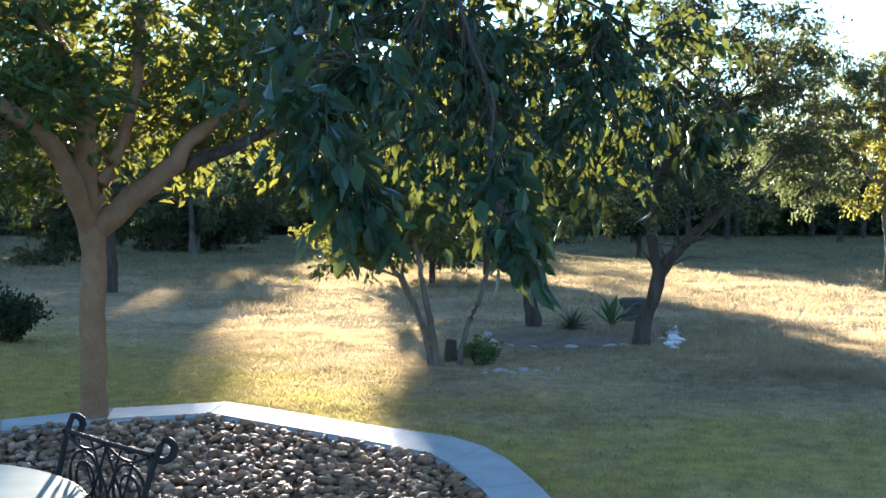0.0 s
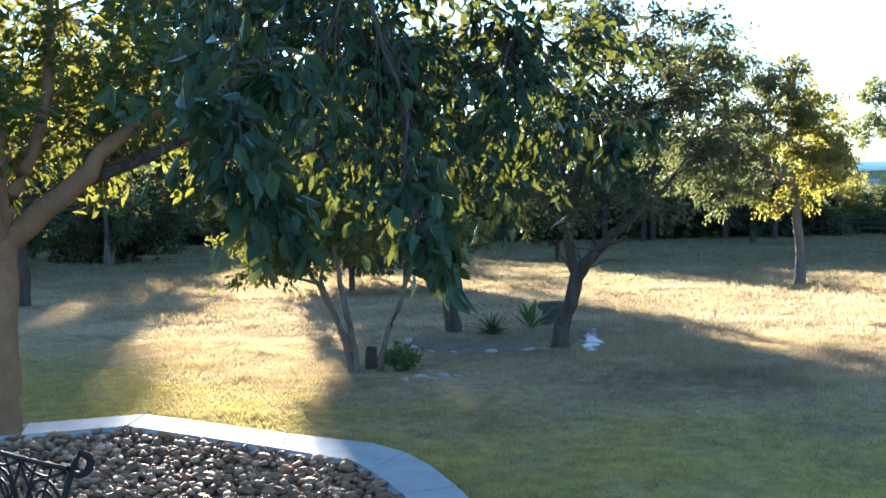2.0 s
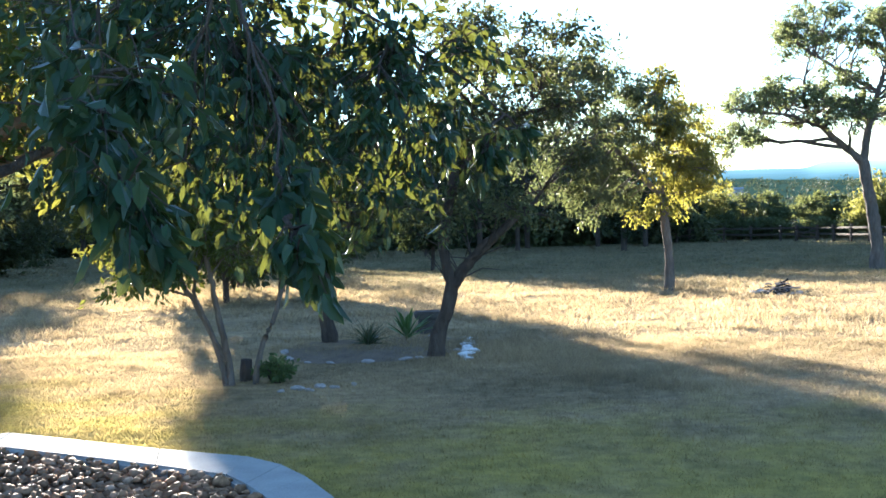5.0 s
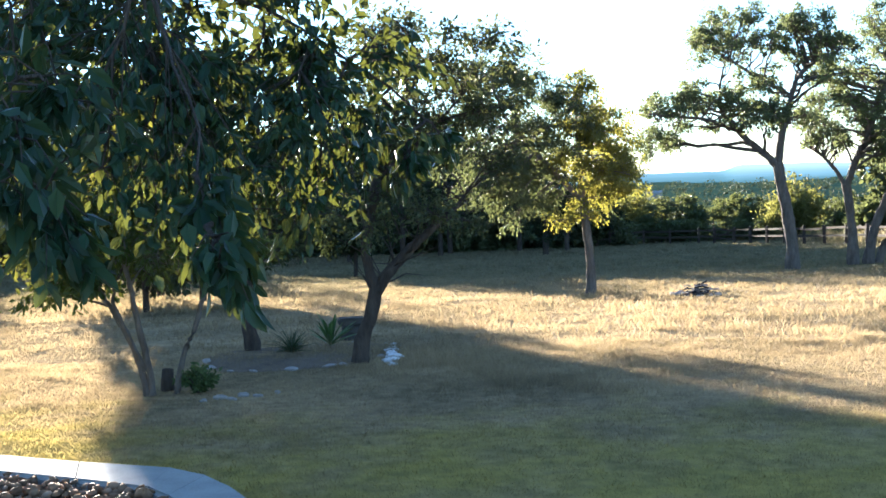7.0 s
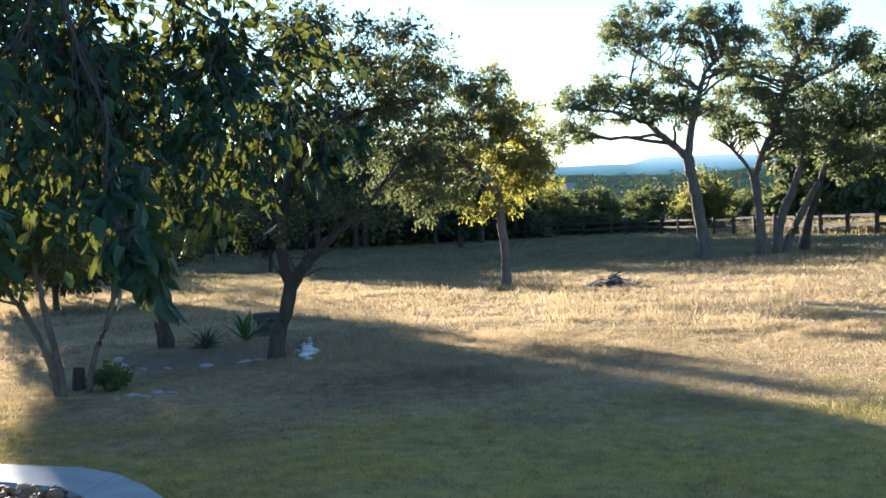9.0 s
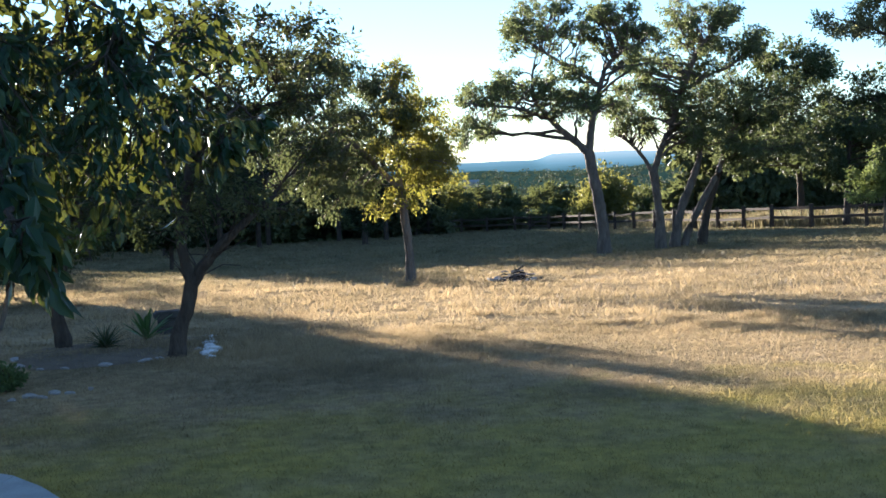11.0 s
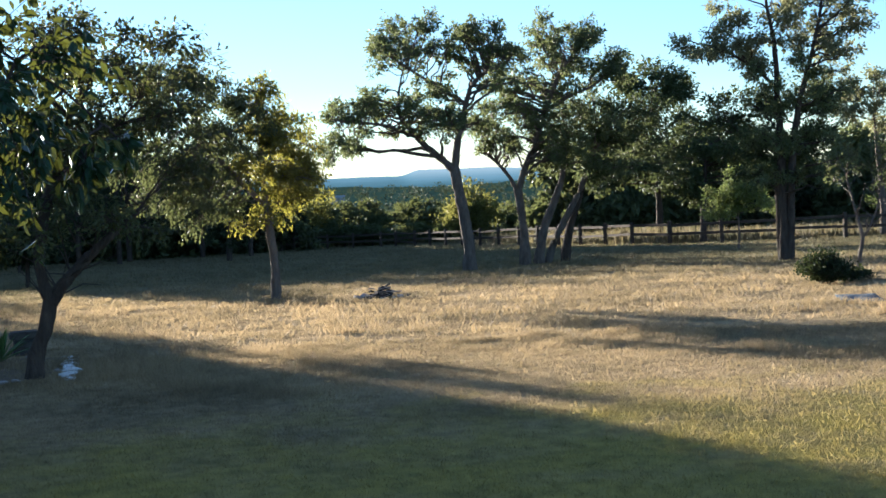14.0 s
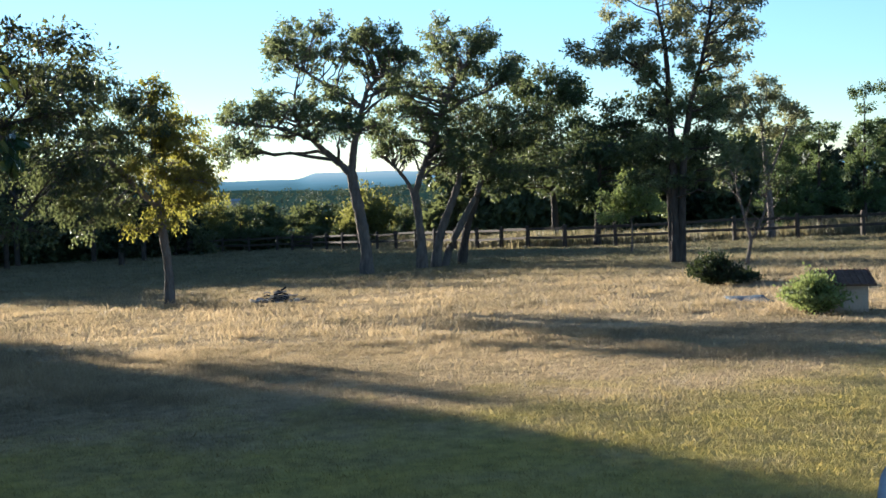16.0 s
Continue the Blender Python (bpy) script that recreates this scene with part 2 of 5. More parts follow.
def distance_material():
    """The far country, plainly a backdrop kilometres off; its blue evening haze is painted in as glow."""
    m, nodes, links, bsdf = material("glowing blue distance")
    where = place(nodes)
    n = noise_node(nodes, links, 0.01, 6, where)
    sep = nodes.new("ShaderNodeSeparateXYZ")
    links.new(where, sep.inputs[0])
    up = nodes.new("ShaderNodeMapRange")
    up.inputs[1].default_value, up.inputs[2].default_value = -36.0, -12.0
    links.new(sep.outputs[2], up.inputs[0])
    # haze painted by height: dark at the foot, pale blue glow towards the top
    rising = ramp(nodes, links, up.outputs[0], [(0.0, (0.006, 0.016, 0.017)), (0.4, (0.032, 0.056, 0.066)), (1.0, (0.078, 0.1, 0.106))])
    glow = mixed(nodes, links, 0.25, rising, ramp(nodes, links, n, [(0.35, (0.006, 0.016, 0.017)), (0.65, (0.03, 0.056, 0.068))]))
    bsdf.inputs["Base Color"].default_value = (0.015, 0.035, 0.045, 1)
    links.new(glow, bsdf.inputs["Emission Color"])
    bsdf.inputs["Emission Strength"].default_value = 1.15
    bsdf.inputs["Roughness"].default_value = 1.0
    bsdf.inputs["Specular IOR Level"].default_value = 0.0
    return m


DISTANCE = distance_material()


# ---- mesh helpers ----
def mesh_of(name, verts, faces, mat, smooth=False):
    """A mesh from arrays: verts (n, 3) and faces (m, k)."""
    verts, faces = np.asarray(verts, np.float32), np.asarray(faces, np.int32)
    me = bpy.data.meshes.new(name)
    m, k = faces.shape
    me.vertices.add(len(verts))
    me.vertices.foreach_set("co", verts.ravel())
    me.loops.add(m * k)
    me.loops.foreach_set("vertex_index", faces.ravel())
    me.polygons.add(m)
    me.polygons.foreach_set("loop_start", np.arange(0, m * k, k, dtype=np.int32))
    me.polygons.foreach_set("use_smooth", np.full(m, smooth))
    me.materials.append(mat)
    me.update(calc_edges=True)
    return me


def part(name, data, mat=None, parent=None, label="", smooth=False):
    """Links a bmesh or a mesh as one object under a thing or a part."""
    if isinstance(data, bmesh.types.BMesh):
        me = bpy.data.meshes.new(name)
        data.to_mesh(me)
        data.free()
        me.materials.append(mat)
        if smooth:
            me.polygons.foreach_set("use_smooth", np.full(len(me.polygons), True))
        data = me
    ob = new(name, data)
    if parent is not None:
        ob.parent = parent
    return tagged(ob, label)


def thing(name, x, y, z, label, category, group="", kind="", rz=0.0):
    ob = new(name)
    ob.empty_display_size = 0.1
    ob.matrix_basis = pose(x, y, z, 0, 0, rz)
    return tagged(ob, label, category, group, kind)


def unit(a):
    return a / np.maximum(np.linalg.norm(a, axis=-1, keepdims=True), 1e-9)


class Tubes:
    """Tapered round limbs, gathered into one mesh."""

    def __init__(self):
        self.v, self.f, self.n = [], [], 0

    def add(self, pts, radii, sides=6):
        pts, radii = np.asarray(pts, float), np.asarray(radii, float)
        way = unit(np.gradient(pts, axis=0))
        ref = np.where(np.abs(way[:, 2:3]) > 0.9, np.array([[1.0, 0, 0]]), np.array([[0, 0, 1.0]]))
        a = unit(np.cross(way, ref))
        b = np.cross(way, a)
        ang = np.linspace(0, 2 * np.pi, sides, endpoint=False)
        ring = pts[:, None] + radii[:, None, None] * (a[:, None] * np.cos(ang)[None, :, None] + b[:, None] * np.sin(ang)[None, :, None])
        self.v.append(ring.reshape(-1, 3))
        i, j = np.meshgrid(np.arange(len(pts) - 1), np.arange(sides), indexing="ij")
        k = (j + 1) % sides
        quad = np.stack([i * sides + j, i * sides + k, (i + 1) * sides + k, (i + 1) * sides + j], -1).reshape(-1, 4)
        self.f.append(quad + self.n)
        self.n += len(pts) * sides

    def mesh(self, name, mat):
        return mesh_of(name, np.concatenate(self.v), np.concatenate(self.f), mat, True)


def smooth_line(pts, steps, rng=None, wobble=0.0):
    """A finer, rounder line through the given points (with the radius as a last column)."""
    pts = np.asarray(pts, float)
    t = np.concatenate([[0], np.cumsum(np.linalg.norm(np.diff(pts[:, :3], axis=0), axis=1))])
    s = np.linspace(0, t[-1], steps)
    out = np.stack([np.interp(s, t, pts[:, c]) for c in range(pts.shape[1])], -1)
    for _ in range(2):
        out[1:-1] = 0.25 * out[:-2] + 0.5 * out[1:-1] + 0.25 * out[2:]
    if rng is not None and wobble:
        out[1:-1, :3] += rng.normal(0, wobble, (steps - 2, 3))
    return out


def leaves(centres, ways, lengths, rng, width=0.45, fold=0.25):
    """Folded pointed leaves: 6 points and 4 faces each. Returns verts and faces."""
    n = len(centres)
    side = unit(np.cross(ways, rng.normal(0, 1, (n, 3))))
    up = np.cross(side, ways)
    L = lengths[:, None]
    w = width * L * 0.5
    base, tip = centres, centres + ways * L - up * L * 0.12
    q1, q2 = centres + ways * L * 0.33, centres + ways * L * 0.7 - up * L * 0.04
    lift = up * w * fold
    v = np.stack([base, q1 - side * w + lift, q2 - side * w * 0.75 + lift, tip, q2 + side * w * 0.75 + lift, q1 + side * w + lift], 1)
    f = np.array([[0, 1, 2, 3], [0, 3, 4, 5]])
    faces = (np.arange(n)[:, None, None] * 6 + f[None]).reshape(-1, 4)
    return v.reshape(-1, 3), faces


def sprigs(centres, ways, lengths, rng, width=0.5):
    """Simple folded leaves, 4 points and 2 triangles each, for trees further off."""
    n = len(centres)
    side = unit(np.cross(ways, rng.normal(0, 1, (n, 3))))
    up = np.cross(side, ways)
    L = lengths[:, None]
    mid = centres + ways * L * 0.5 + up * L * 0.12
    v = np.stack([centres, mid - side * L * width * 0.5, centres + ways * L, mid + side * L * width * 0.5], 1)
    f = np.array([[0, 1, 2], [0, 2, 3]])
    return v.reshape(-1, 3), (np.arange(n)[:, None, None] * 4 + f[None]).reshape(-1, 3)


def ground_height(x, y):
    """Level by the house, then falling gently to the fence, and beyond it into a wide valley."""
    x, y = np.asarray(x, float), np.asarray(y, float)
    r = np.hypot(x, y)
    z = -0.1 - 0.047 * np.clip(y - 9, 0, 95)
    heading = np.degrees(np.arctan2(x, y))
    late = np.clip((heading - 19) / 10, 0, 1) * 110
    fall = np.clip((r - 105 - late) / 260, 0, 1)
    fall = fall * fall * (3 - 2 * fall)
    z = z * (1 - fall) + fall * -34
    z = z + 0.02 * np.sin(x * 1.3 + y * 0.7) * np.sin(y * 0.9 - x * 0.4) * np.clip((r - 10) / 4, 0, 1)
    return z


def patches(x, y, scale, seed):
    """Soft random patches between 0 and 1, about as wide as scale."""
    grid = np.random.default_rng(seed).uniform(0, 1, (64, 64))
    u, v = np.asarray(x) / scale + 1000, np.asarray(y) / scale + 1000
    i, j = np.floor(u).astype(int), np.floor(v).astype(int)
    s, t = u - i, v - j
    s, t = s * s * (3 - 2 * s), t * t * (3 - 2 * t)
    g = lambda a, c: grid[a % 64, c % 64]
    return (g(i, j) * (1 - s) + g(i + 1, j) * s) * (1 - t) + (g(i, j + 1) * (1 - s) + g(i + 1, j + 1) * s) * t


def gz(x, y):
    return float(ground_height(x, y))


def tree(name, label, x, y, heading, stems, blobs, leaf_mat, bark, seed, leaf=0.12, twigs=12, per_twig=12, depth=0.8,
         droop=0.3, size=0.55, group="", spread=3, limb_size=1.0, near=False, category="tree", bare=0, lift=0.0, side_blobs=(), side_mat=None, fine_wood=True, front=1.0):
    """A tree. stems: limbs as (across, up, radius); blobs: (across, up) middles of its leaf masses, metres from its foot."""
    rng = np.random.default_rng(seed)
    twigs, per_twig, size, leaf = round(twigs * 1.6), round(per_twig * 1.5), size * 1.2, leaf * 1.08
    root = thing(name, x, y, gz(x, y) + lift, label, category, group, rz=-heading)
    wood = Tubes()
    joints = []
    for k, stem in enumerate(stems):
        sway = rng.normal(0, depth * 0.3) if k else 0.0
        low, top = stem[0][1], max(p[1] for p in stem) + 0.01
        root_y = 0.0
        if k:
            grown = np.concatenate(joints)
            root_y = grown[np.argmin(np.hypot(grown[:, 0] - stem[0][0], grown[:, 2] - low)), 1]
        line = [(p[0], root_y + sway * max(0.0, (p[1] - low) / (top - low)), p[1], p[2]) for p in stem]
        if k == 0:
            line[0] = (line[0][0], line[0][1], -0.12, line[0][3] * 1.12)
        fine = smooth_line(line, max(8, 4 * len(line)), rng, 0.006)
        wood.add(fine[:, :3], fine[:, 3] * (1 + rng.normal(0, 0.06, len(fine))), 10 if k == 0 else 8)
        joints.append(fine)
    joints = np.concatenate(joints)
    centres, ways = [], []
    split = 0
    for n_blob, (u, w) in enumerate(list(blobs) + list(side_blobs)):
        if n_blob == len(blobs):
            split = sum(len(c) for c in centres)
        for s in range(spread):
            v = rng.uniform(-depth * front, depth)
            off = np.clip(rng.normal(0, 1, 2), -1.5, 1.5) * size * np.array([0.62, 0.5 if limb_size == 1 else 0.68])
            c = np.array([u + off[0], v, w + off[1]])
            gap = np.linalg.norm(joints[:, :3] - c, axis=1) + np.where(joints[:, 2] > c[2] - 0.1, 0.9 if droop < 1 else 0.0, 0)
            if limb_size > 1:
                gap = gap + rng.uniform(0, 0.9, len(gap))
            j = joints[np.argmin(gap)]
            mid = j[:3] * 0.45 + c * 0.55 + np.array([0, 0, 0.12 * size]) + rng.normal(0, 0.08 * size, 3)
            r0 = min(j[3] * 0.6, limb_size * (0.008 + 0.009 * np.linalg.norm(c - j[:3])))
            limb = smooth_line(np.array([[*j[:3], r0], [*mid, r0 * 0.7], [*c, r0 * 0.4]]), 7, rng, (0.02 if limb_size == 1 else 0.1) * size)
            wood.add(limb[:, :3], limb[:, 3], 5)
            # twigs fan out to the rim of the clump and carry their leaves in tufts near their ends
            reach = size * np.array([0.95, 0.95, 0.62]) * rng.uniform(0.75, 1.2, 3)
            ends = c + unit(rng.normal(0, 1, (twigs, 3))) * reach * rng.uniform(0.45, 1.0, (twigs, 1))
            for end in ends:
                start = limb[rng.integers(4, 7), :3]
                bend = (start + end) / 2 + rng.normal(0, 0.06 * size, 3)
                r1 = max(0.004, r0 * 0.25)
                if fine_wood:
                    wood.add(np.array([start, bend, end]), [r1, r1 * 0.8, r1 * 0.4], 3)
                t = rng.uniform(0.45, 1.05, per_twig)[:, None]
                centres.append(start * (1 - t) + end * t + rng.uniform(-1, 1, (per_twig, 3)) * (0.13 * size + leaf * 0.3))
                out = unit((end - c)[None] + 1e-6) * 0.8 + rng.normal(0, 0.6, (per_twig, 3))
                out[:, 2] -= droop
                ways.append(unit(out))
    for _ in range(bare):
        j = joints[rng.integers(len(joints) // 3, len(joints))]
        way = rng.normal(0, 1, 3)
        way[2] = abs(way[2]) + 0.2
        out = j[:3] + unit(way) * rng.uniform(0.3, 0.8)
        wood.add(np.array([j[:3], (j[:3] + out) / 2 + rng.normal(0, 0.06, 3), out]), [0.012, 0.008, 0.004], 3)
    part("trunk", wood.mesh("trunk", bark), parent=root)
    if centres:
        P, D = np.concatenate(centres), np.concatenate(ways)
        L = leaf * rng.uniform(0.65, 1.25, len(P))
        cuts = [("crown", slice(0, split or len(P)), leaf_mat)] + ([("side_crown", slice(split, len(P)), side_mat)] if split else [])
        for crown, cut, mat in cuts:
            v, f = (leaves if near else sprigs)(P[cut], D[cut], L[cut], rng)
            tagged(part(crown, mesh_of(crown, v, f, mat), parent=root), kind="stuff")
    return root


def bush(name, label, x, y, wide, high, leaf_mat, seed, count=2600, leaf=0.07, group="", bark=BARK_DARK, sprawl=0.55):
    """A shrub: thin stems fanning out from one foot, with leaves all along them."""
    rng = np.random.default_rng(seed)
    root = thing(name, x, y, gz(x, y), label, "shrub", group)
    wood = Tubes()
    P, D = [], []
    n = max(24, count // 45)
    for _ in range(n):
        a, s = rng.uniform(0, 2 * np.pi), np.sqrt(rng.uniform(0, 1))
        end = np.array([np.cos(a) * s * wide / 2, np.sin(a) * s * wide / 2, high * (1.0 - sprawl * s * s) * rng.uniform(0.6, 1.08)])
        mid = end * np.array([0.45, 0.45, 0.6])
        wood.add(np.array([[end[0] * 0.08, end[1] * 0.08, -0.05], mid, end]), [0.012, 0.008, 0.003], 3)
        k = count // n
        t = rng.uniform(0.3, 1.05, k)[:, None]
        P.append(np.where(t < 0.5, mid * t * 2, mid * (2 - 2 * t) + end * (2 * t - 1)) + rng.normal(0, 0.05 * wide, (k, 3)) * np.array([1, 1, 0.7]))
        D.append(unit(unit(end)[None] * 0.6 + rng.normal(0, 0.7, (k, 3))))
    P, D = np.concatenate(P), np.concatenate(D)
    P[:, 2] = np.maximum(P[:, 2], 0.02)
    v, f = sprigs(P, D, leaf * rng.uniform(0.6, 1.3, len(P)), rng)
    part("stems", wood.mesh("stems", bark), parent=root)
    tagged(part("foliage", mesh_of("foliage", v, f, leaf_mat), parent=root), kind="stuff")
    return root


def box_bm(sx, sy, sz, bevel=0.0, at=(0, 0, 0)):
    bm = bmesh.new()
    bmesh.ops.create_cube(bm, size=1.0)
    bmesh.ops.scale(bm, vec=(sx, sy, sz), verts=bm.verts)
    if bevel:
        bmesh.ops.bevel(bm, geom=bm.edges[:], offset=bevel, segments=2, affect="EDGES")
    bmesh.ops.translate(bm, vec=at, verts=bm.verts)
    return bm


def stone_mesh(name, mat, seed, flat=0.6, rough=0.22, sub=2):
    """A rounded, uneven stone about one unit long."""
    bm = bmesh.new()
    bmesh.ops.create_icosphere(bm, subdivisions=sub, radius=0.5)
    for v in bm.verts:
        q = v.co * 2.2 + Vector((seed * 7.1, seed * 3.3, seed * 1.7))
        v.co *= 1 + rough * noise.noise(q) * 2 + rough * 0.4 * noise.noise(q * 2.7)
        v.co.z *= flat
    me = bpy.data.meshes.new(name)
    bm.to_mesh(me)
    bm.free()
    me.polygons.foreach_set("use_smooth", np.full(len(me.polygons), True))
    me.materials.append(mat)
    return me
# ---- the ground: one sheet to the horizon ----
def build_ground():
    rings = np.concatenate([np.linspace(0, 8, 9)[1:], np.linspace(8.5, 60, 90), np.geomspace(62, 4600, 110)])
    turns = np.linspace(0, 2 * np.pi, 241)[:-1]
    r, a = np.meshgrid(rings, turns, indexing="ij")
    x, y = r * np.sin(a), r * np.cos(a)
    z = ground_height(x, y)
    far = np.clip((r - 900) / 600, 0, 1)
    z = z + far * (np.sin(a * 37 + r * 0.004) + np.sin(a * 91 - r * 0.011)) * 1.2
    verts = np.concatenate([[[0, 0, -0.1]], np.stack([x, y, z], -1).reshape(-1, 3)])
    n = len(turns)
    i, j = np.meshgrid(np.arange(len(rings) - 1), np.arange(n), indexing="ij")
    k = (j + 1) % n
    quads = np.stack([1 + i * n + j, 1 + i * n + k, 1 + (i + 1) * n + k, 1 + (i + 1) * n + j], -1).reshape(-1, 4)[:, ::-1]
    me = mesh_of("ground", verts, quads, GROUND, True)
    tagged(new("ground", me), "sloping lawn, green near the house and dry tan beyond", "ground", kind="structure")
    bm = bmesh.new()
    ring = [bm.verts.new((math.sin(t) * 8 / 8, math.cos(t) * 8 / 8, -0.1)) for t in turns[::8]]
    bm.faces.new(ring[::-1])
    part("ground_middle", bm, GROUND, bpy.data.objects["ground"])


build_ground()


def build_distance():
    """Low blue hills with a flat-topped rise, kilometres away, standing on the plain."""
    cols = np.radians(np.linspace(-75, 75, 601))
    deg = np.degrees(cols)
    step = np.clip((deg - 9.8) / 1.0, 0, 1)
    step = step * step * (3 - 2 * step) * (1 - np.clip((deg - 14.0) / 5, 0, 1) * 0.8)
    top = -25.5 + 0.6 * np.sin(deg * 0.35) + 0.7 * np.sin(deg * 2.3 + 1) + 0.4 * np.sin(deg * 9) + 19 * step
    rows = [(-1.0, 2350, 0), (-0.45, 2900, 0), (0.25, 3600, 0), (0.72, 4200, 0), (1.0, 4400, 1)]
    verts = []
    for share, r, _ in rows:
        z = EYE - 37 + (top + 37) * np.clip((share + 1) / 2, 0, 1)
        verts.append(np.stack([np.sin(cols) * r, np.cos(cols) * r, z], -1))
    n = len(cols)
    i, j = np.meshgrid(np.arange(len(rows) - 1), np.arange(n - 1), indexing="ij")
    quads = np.stack([i * n + j, i * n + j + 1, (i + 1) * n + j + 1, (i + 1) * n + j], -1).reshape(-1, 4)
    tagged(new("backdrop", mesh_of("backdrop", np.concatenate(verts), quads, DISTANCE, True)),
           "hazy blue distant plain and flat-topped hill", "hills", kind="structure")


build_distance()


# ---- the stone bed with its kerb, and the patio ----
KERB_OUT = [(-8.6, 5.6), (-7.0, 6.55), (-5.5, 7.54), (-4.92, 8.08), (-4.18, 8.5), (-3.5, 8.22), (-2.87, 7.96), (-2.18, 7.72),
            (-1.9, 7.5), (-1.66, 7.18), (-1.4, 6.72), (-1.2, 6.3), (-1.06, 5.8), (-0.98, 5.3), (-0.95, 4.8)]
KERB_IN = [(-8.45, 5.2), (-6.85, 6.2), (-5.33, 7.28), (-4.75, 7.68), (-4.11, 8.03), (-3.4, 7.74), (-2.72, 7.45), (-2.2, 7.2),
           (-2.02, 6.98), (-1.86, 6.74), (-1.7, 6.48), (-1.54, 6.18), (-1.42, 5.75), (-1.34, 5.3), (-1.31, 4.8)]


def build_kerb():
    kerb = thing("kerb", 0, 0, 0, "pale concrete kerb edging the bed of river stones", "kerb", kind="structure")
    for k in range(len(KERB_OUT) - 1):
        o0, o1, i0, i1 = (Vector(p) for p in (KERB_OUT[k], KERB_OUT[k + 1], KERB_IN[k], KERB_IN[k + 1]))
        long = (o1 - o0).length
        cuts = max(1, round(long / 0.62))
        joint = 0.009 if (k % 2 == 0 or long > 0.6) else 0.0
        for c in range(cuts):
            s0, s1 = c / cuts + joint / long, (c + 1) / cuts - joint / long * 0.2
            bm = bmesh.new()
            low, high = [], []
            for p in (o0.lerp(o1, s0), o0.lerp(o1, s1), i0.lerp(i1, s1), i0.lerp(i1, s0)):
                low.append(bm.verts.new((p.x, p.y, -0.22)))
                high.append(bm.verts.new((p.x, p.y, 0.0)))
            bm.faces.new(high[::-1])
            for a in range(4):
                b = (a + 1) % 4
                bm.faces.new((low[b], high[b], high[a], low[a]))
            bmesh.ops.recalc_face_normals(bm, faces=bm.faces)
            edges = [ed for ed in bm.edges if all(v.co.z > -0.01 for v in ed.verts)]
            side = [ed for ed in edges if (ed.verts[0] in (high[0], high[1]) and ed.verts[1] in (high[0], high[1])) or
                    (ed.verts[0] in (high[2], high[3]) and ed.verts[1] in (high[2], high[3]))]
            bmesh.ops.bevel(bm, geom=side, offset=0.025, segments=3, affect="EDGES")
            part("kerb_block", bm, CONCRETE, kerb)


build_kerb()


def inside_bed(x, y):
    poly = KERB_IN + [(-1.3, 4.55), (-8.4, 4.55)]
    hit = False
    for (x0, y0), (x1, y1) in zip(poly, poly[1:] + poly[:1]):
        if (y0 > y) != (y1 > y) and x < (x1 - x0) * (y - y0) / (y1 - y0) + x0:
            hit = not hit
    return hit


def build_bed():
    bed = thing("stone_bed", 0, 0, 0, "bed of brown river stones inside the kerb", "stone bed", kind="structure")
    bm = bmesh.new()
    bm.faces.new([bm.verts.new((px, py, -0.062)) for px, py in KERB_IN + [(-1.3, 4.55), (-8.4, 4.55)]][::-1])
    bmesh.ops.recalc_face_normals(bm, faces=bm.faces)
    part("bed_soil", bm, SOIL, bed)
    rng = np.random.default_rng(5)
    kinds = [stone_mesh("river_stone", STONE_RIVER, k, rng.uniform(0.42, 0.72), 0.34, 2) for k in range(14)]
    low = [stone_mesh("low_stone", STONE_RIVER, k + 20, rng.uniform(0.42, 0.72), 0.34, 1) for k in range(14)]
    data = [(np.array([v.co for v in m.vertices]), np.array([p.vertices for p in m.polygons])) for m in low]
    V, Fc, count, shown = [], [], 0, 0
    gap = 0.06
    for gy in np.arange(4.6, 8.2, gap):
        for gx in np.arange(-6.3, -1.3, gap):
            x, y = gx + rng.uniform(-0.5, 0.5) * gap, gy + rng.uniform(-0.5, 0.5) * gap
            if not inside_bed(x, y) or (x + 4.89) ** 2 + (y - 7.77) ** 2 < 0.15 ** 2:
                continue
            s = rng.uniform(0.045, 0.095) * (1.3 if rng.random() < 0.12 else 1)
            turn = pose(x, y, -0.05 + rng.uniform(0.0, 0.042), rng.uniform(-25, 25), rng.uniform(-25, 25), rng.uniform(0, 360))
            m = turn @ Matrix.Diagonal((s, s * rng.uniform(0.65, 0.9), s, 1))
            if -2.6 < x < -1.5 and 5.9 < y < 7.1 and shown < 295:
                ob = new("river_stone", kinds[rng.integers(len(kinds))])
                ob.matrix_basis = m
                ob.parent = bed
                shown += 1
            else:
                v, f = data[rng.integers(len(data))]
                mm = np.array(m)
                V.append(v @ mm[:3, :3].T + mm[:3, 3])
                Fc.append(f + count)
                count += len(v)
    tagged(part("river_stones", mesh_of("river_stones", np.concatenate(V), np.concatenate(Fc), STONE_HEAP, True), parent=bed), kind="stuff")
    bm = box_bm(11.5, 9.0, 0.2, 0.01, (-2.6, 0.0, -0.1))
    patio = part("pavement", bm, CONCRETE)
    tagged(patio, "pale concrete patio slab beside the stone bed", "patio", kind="structure")


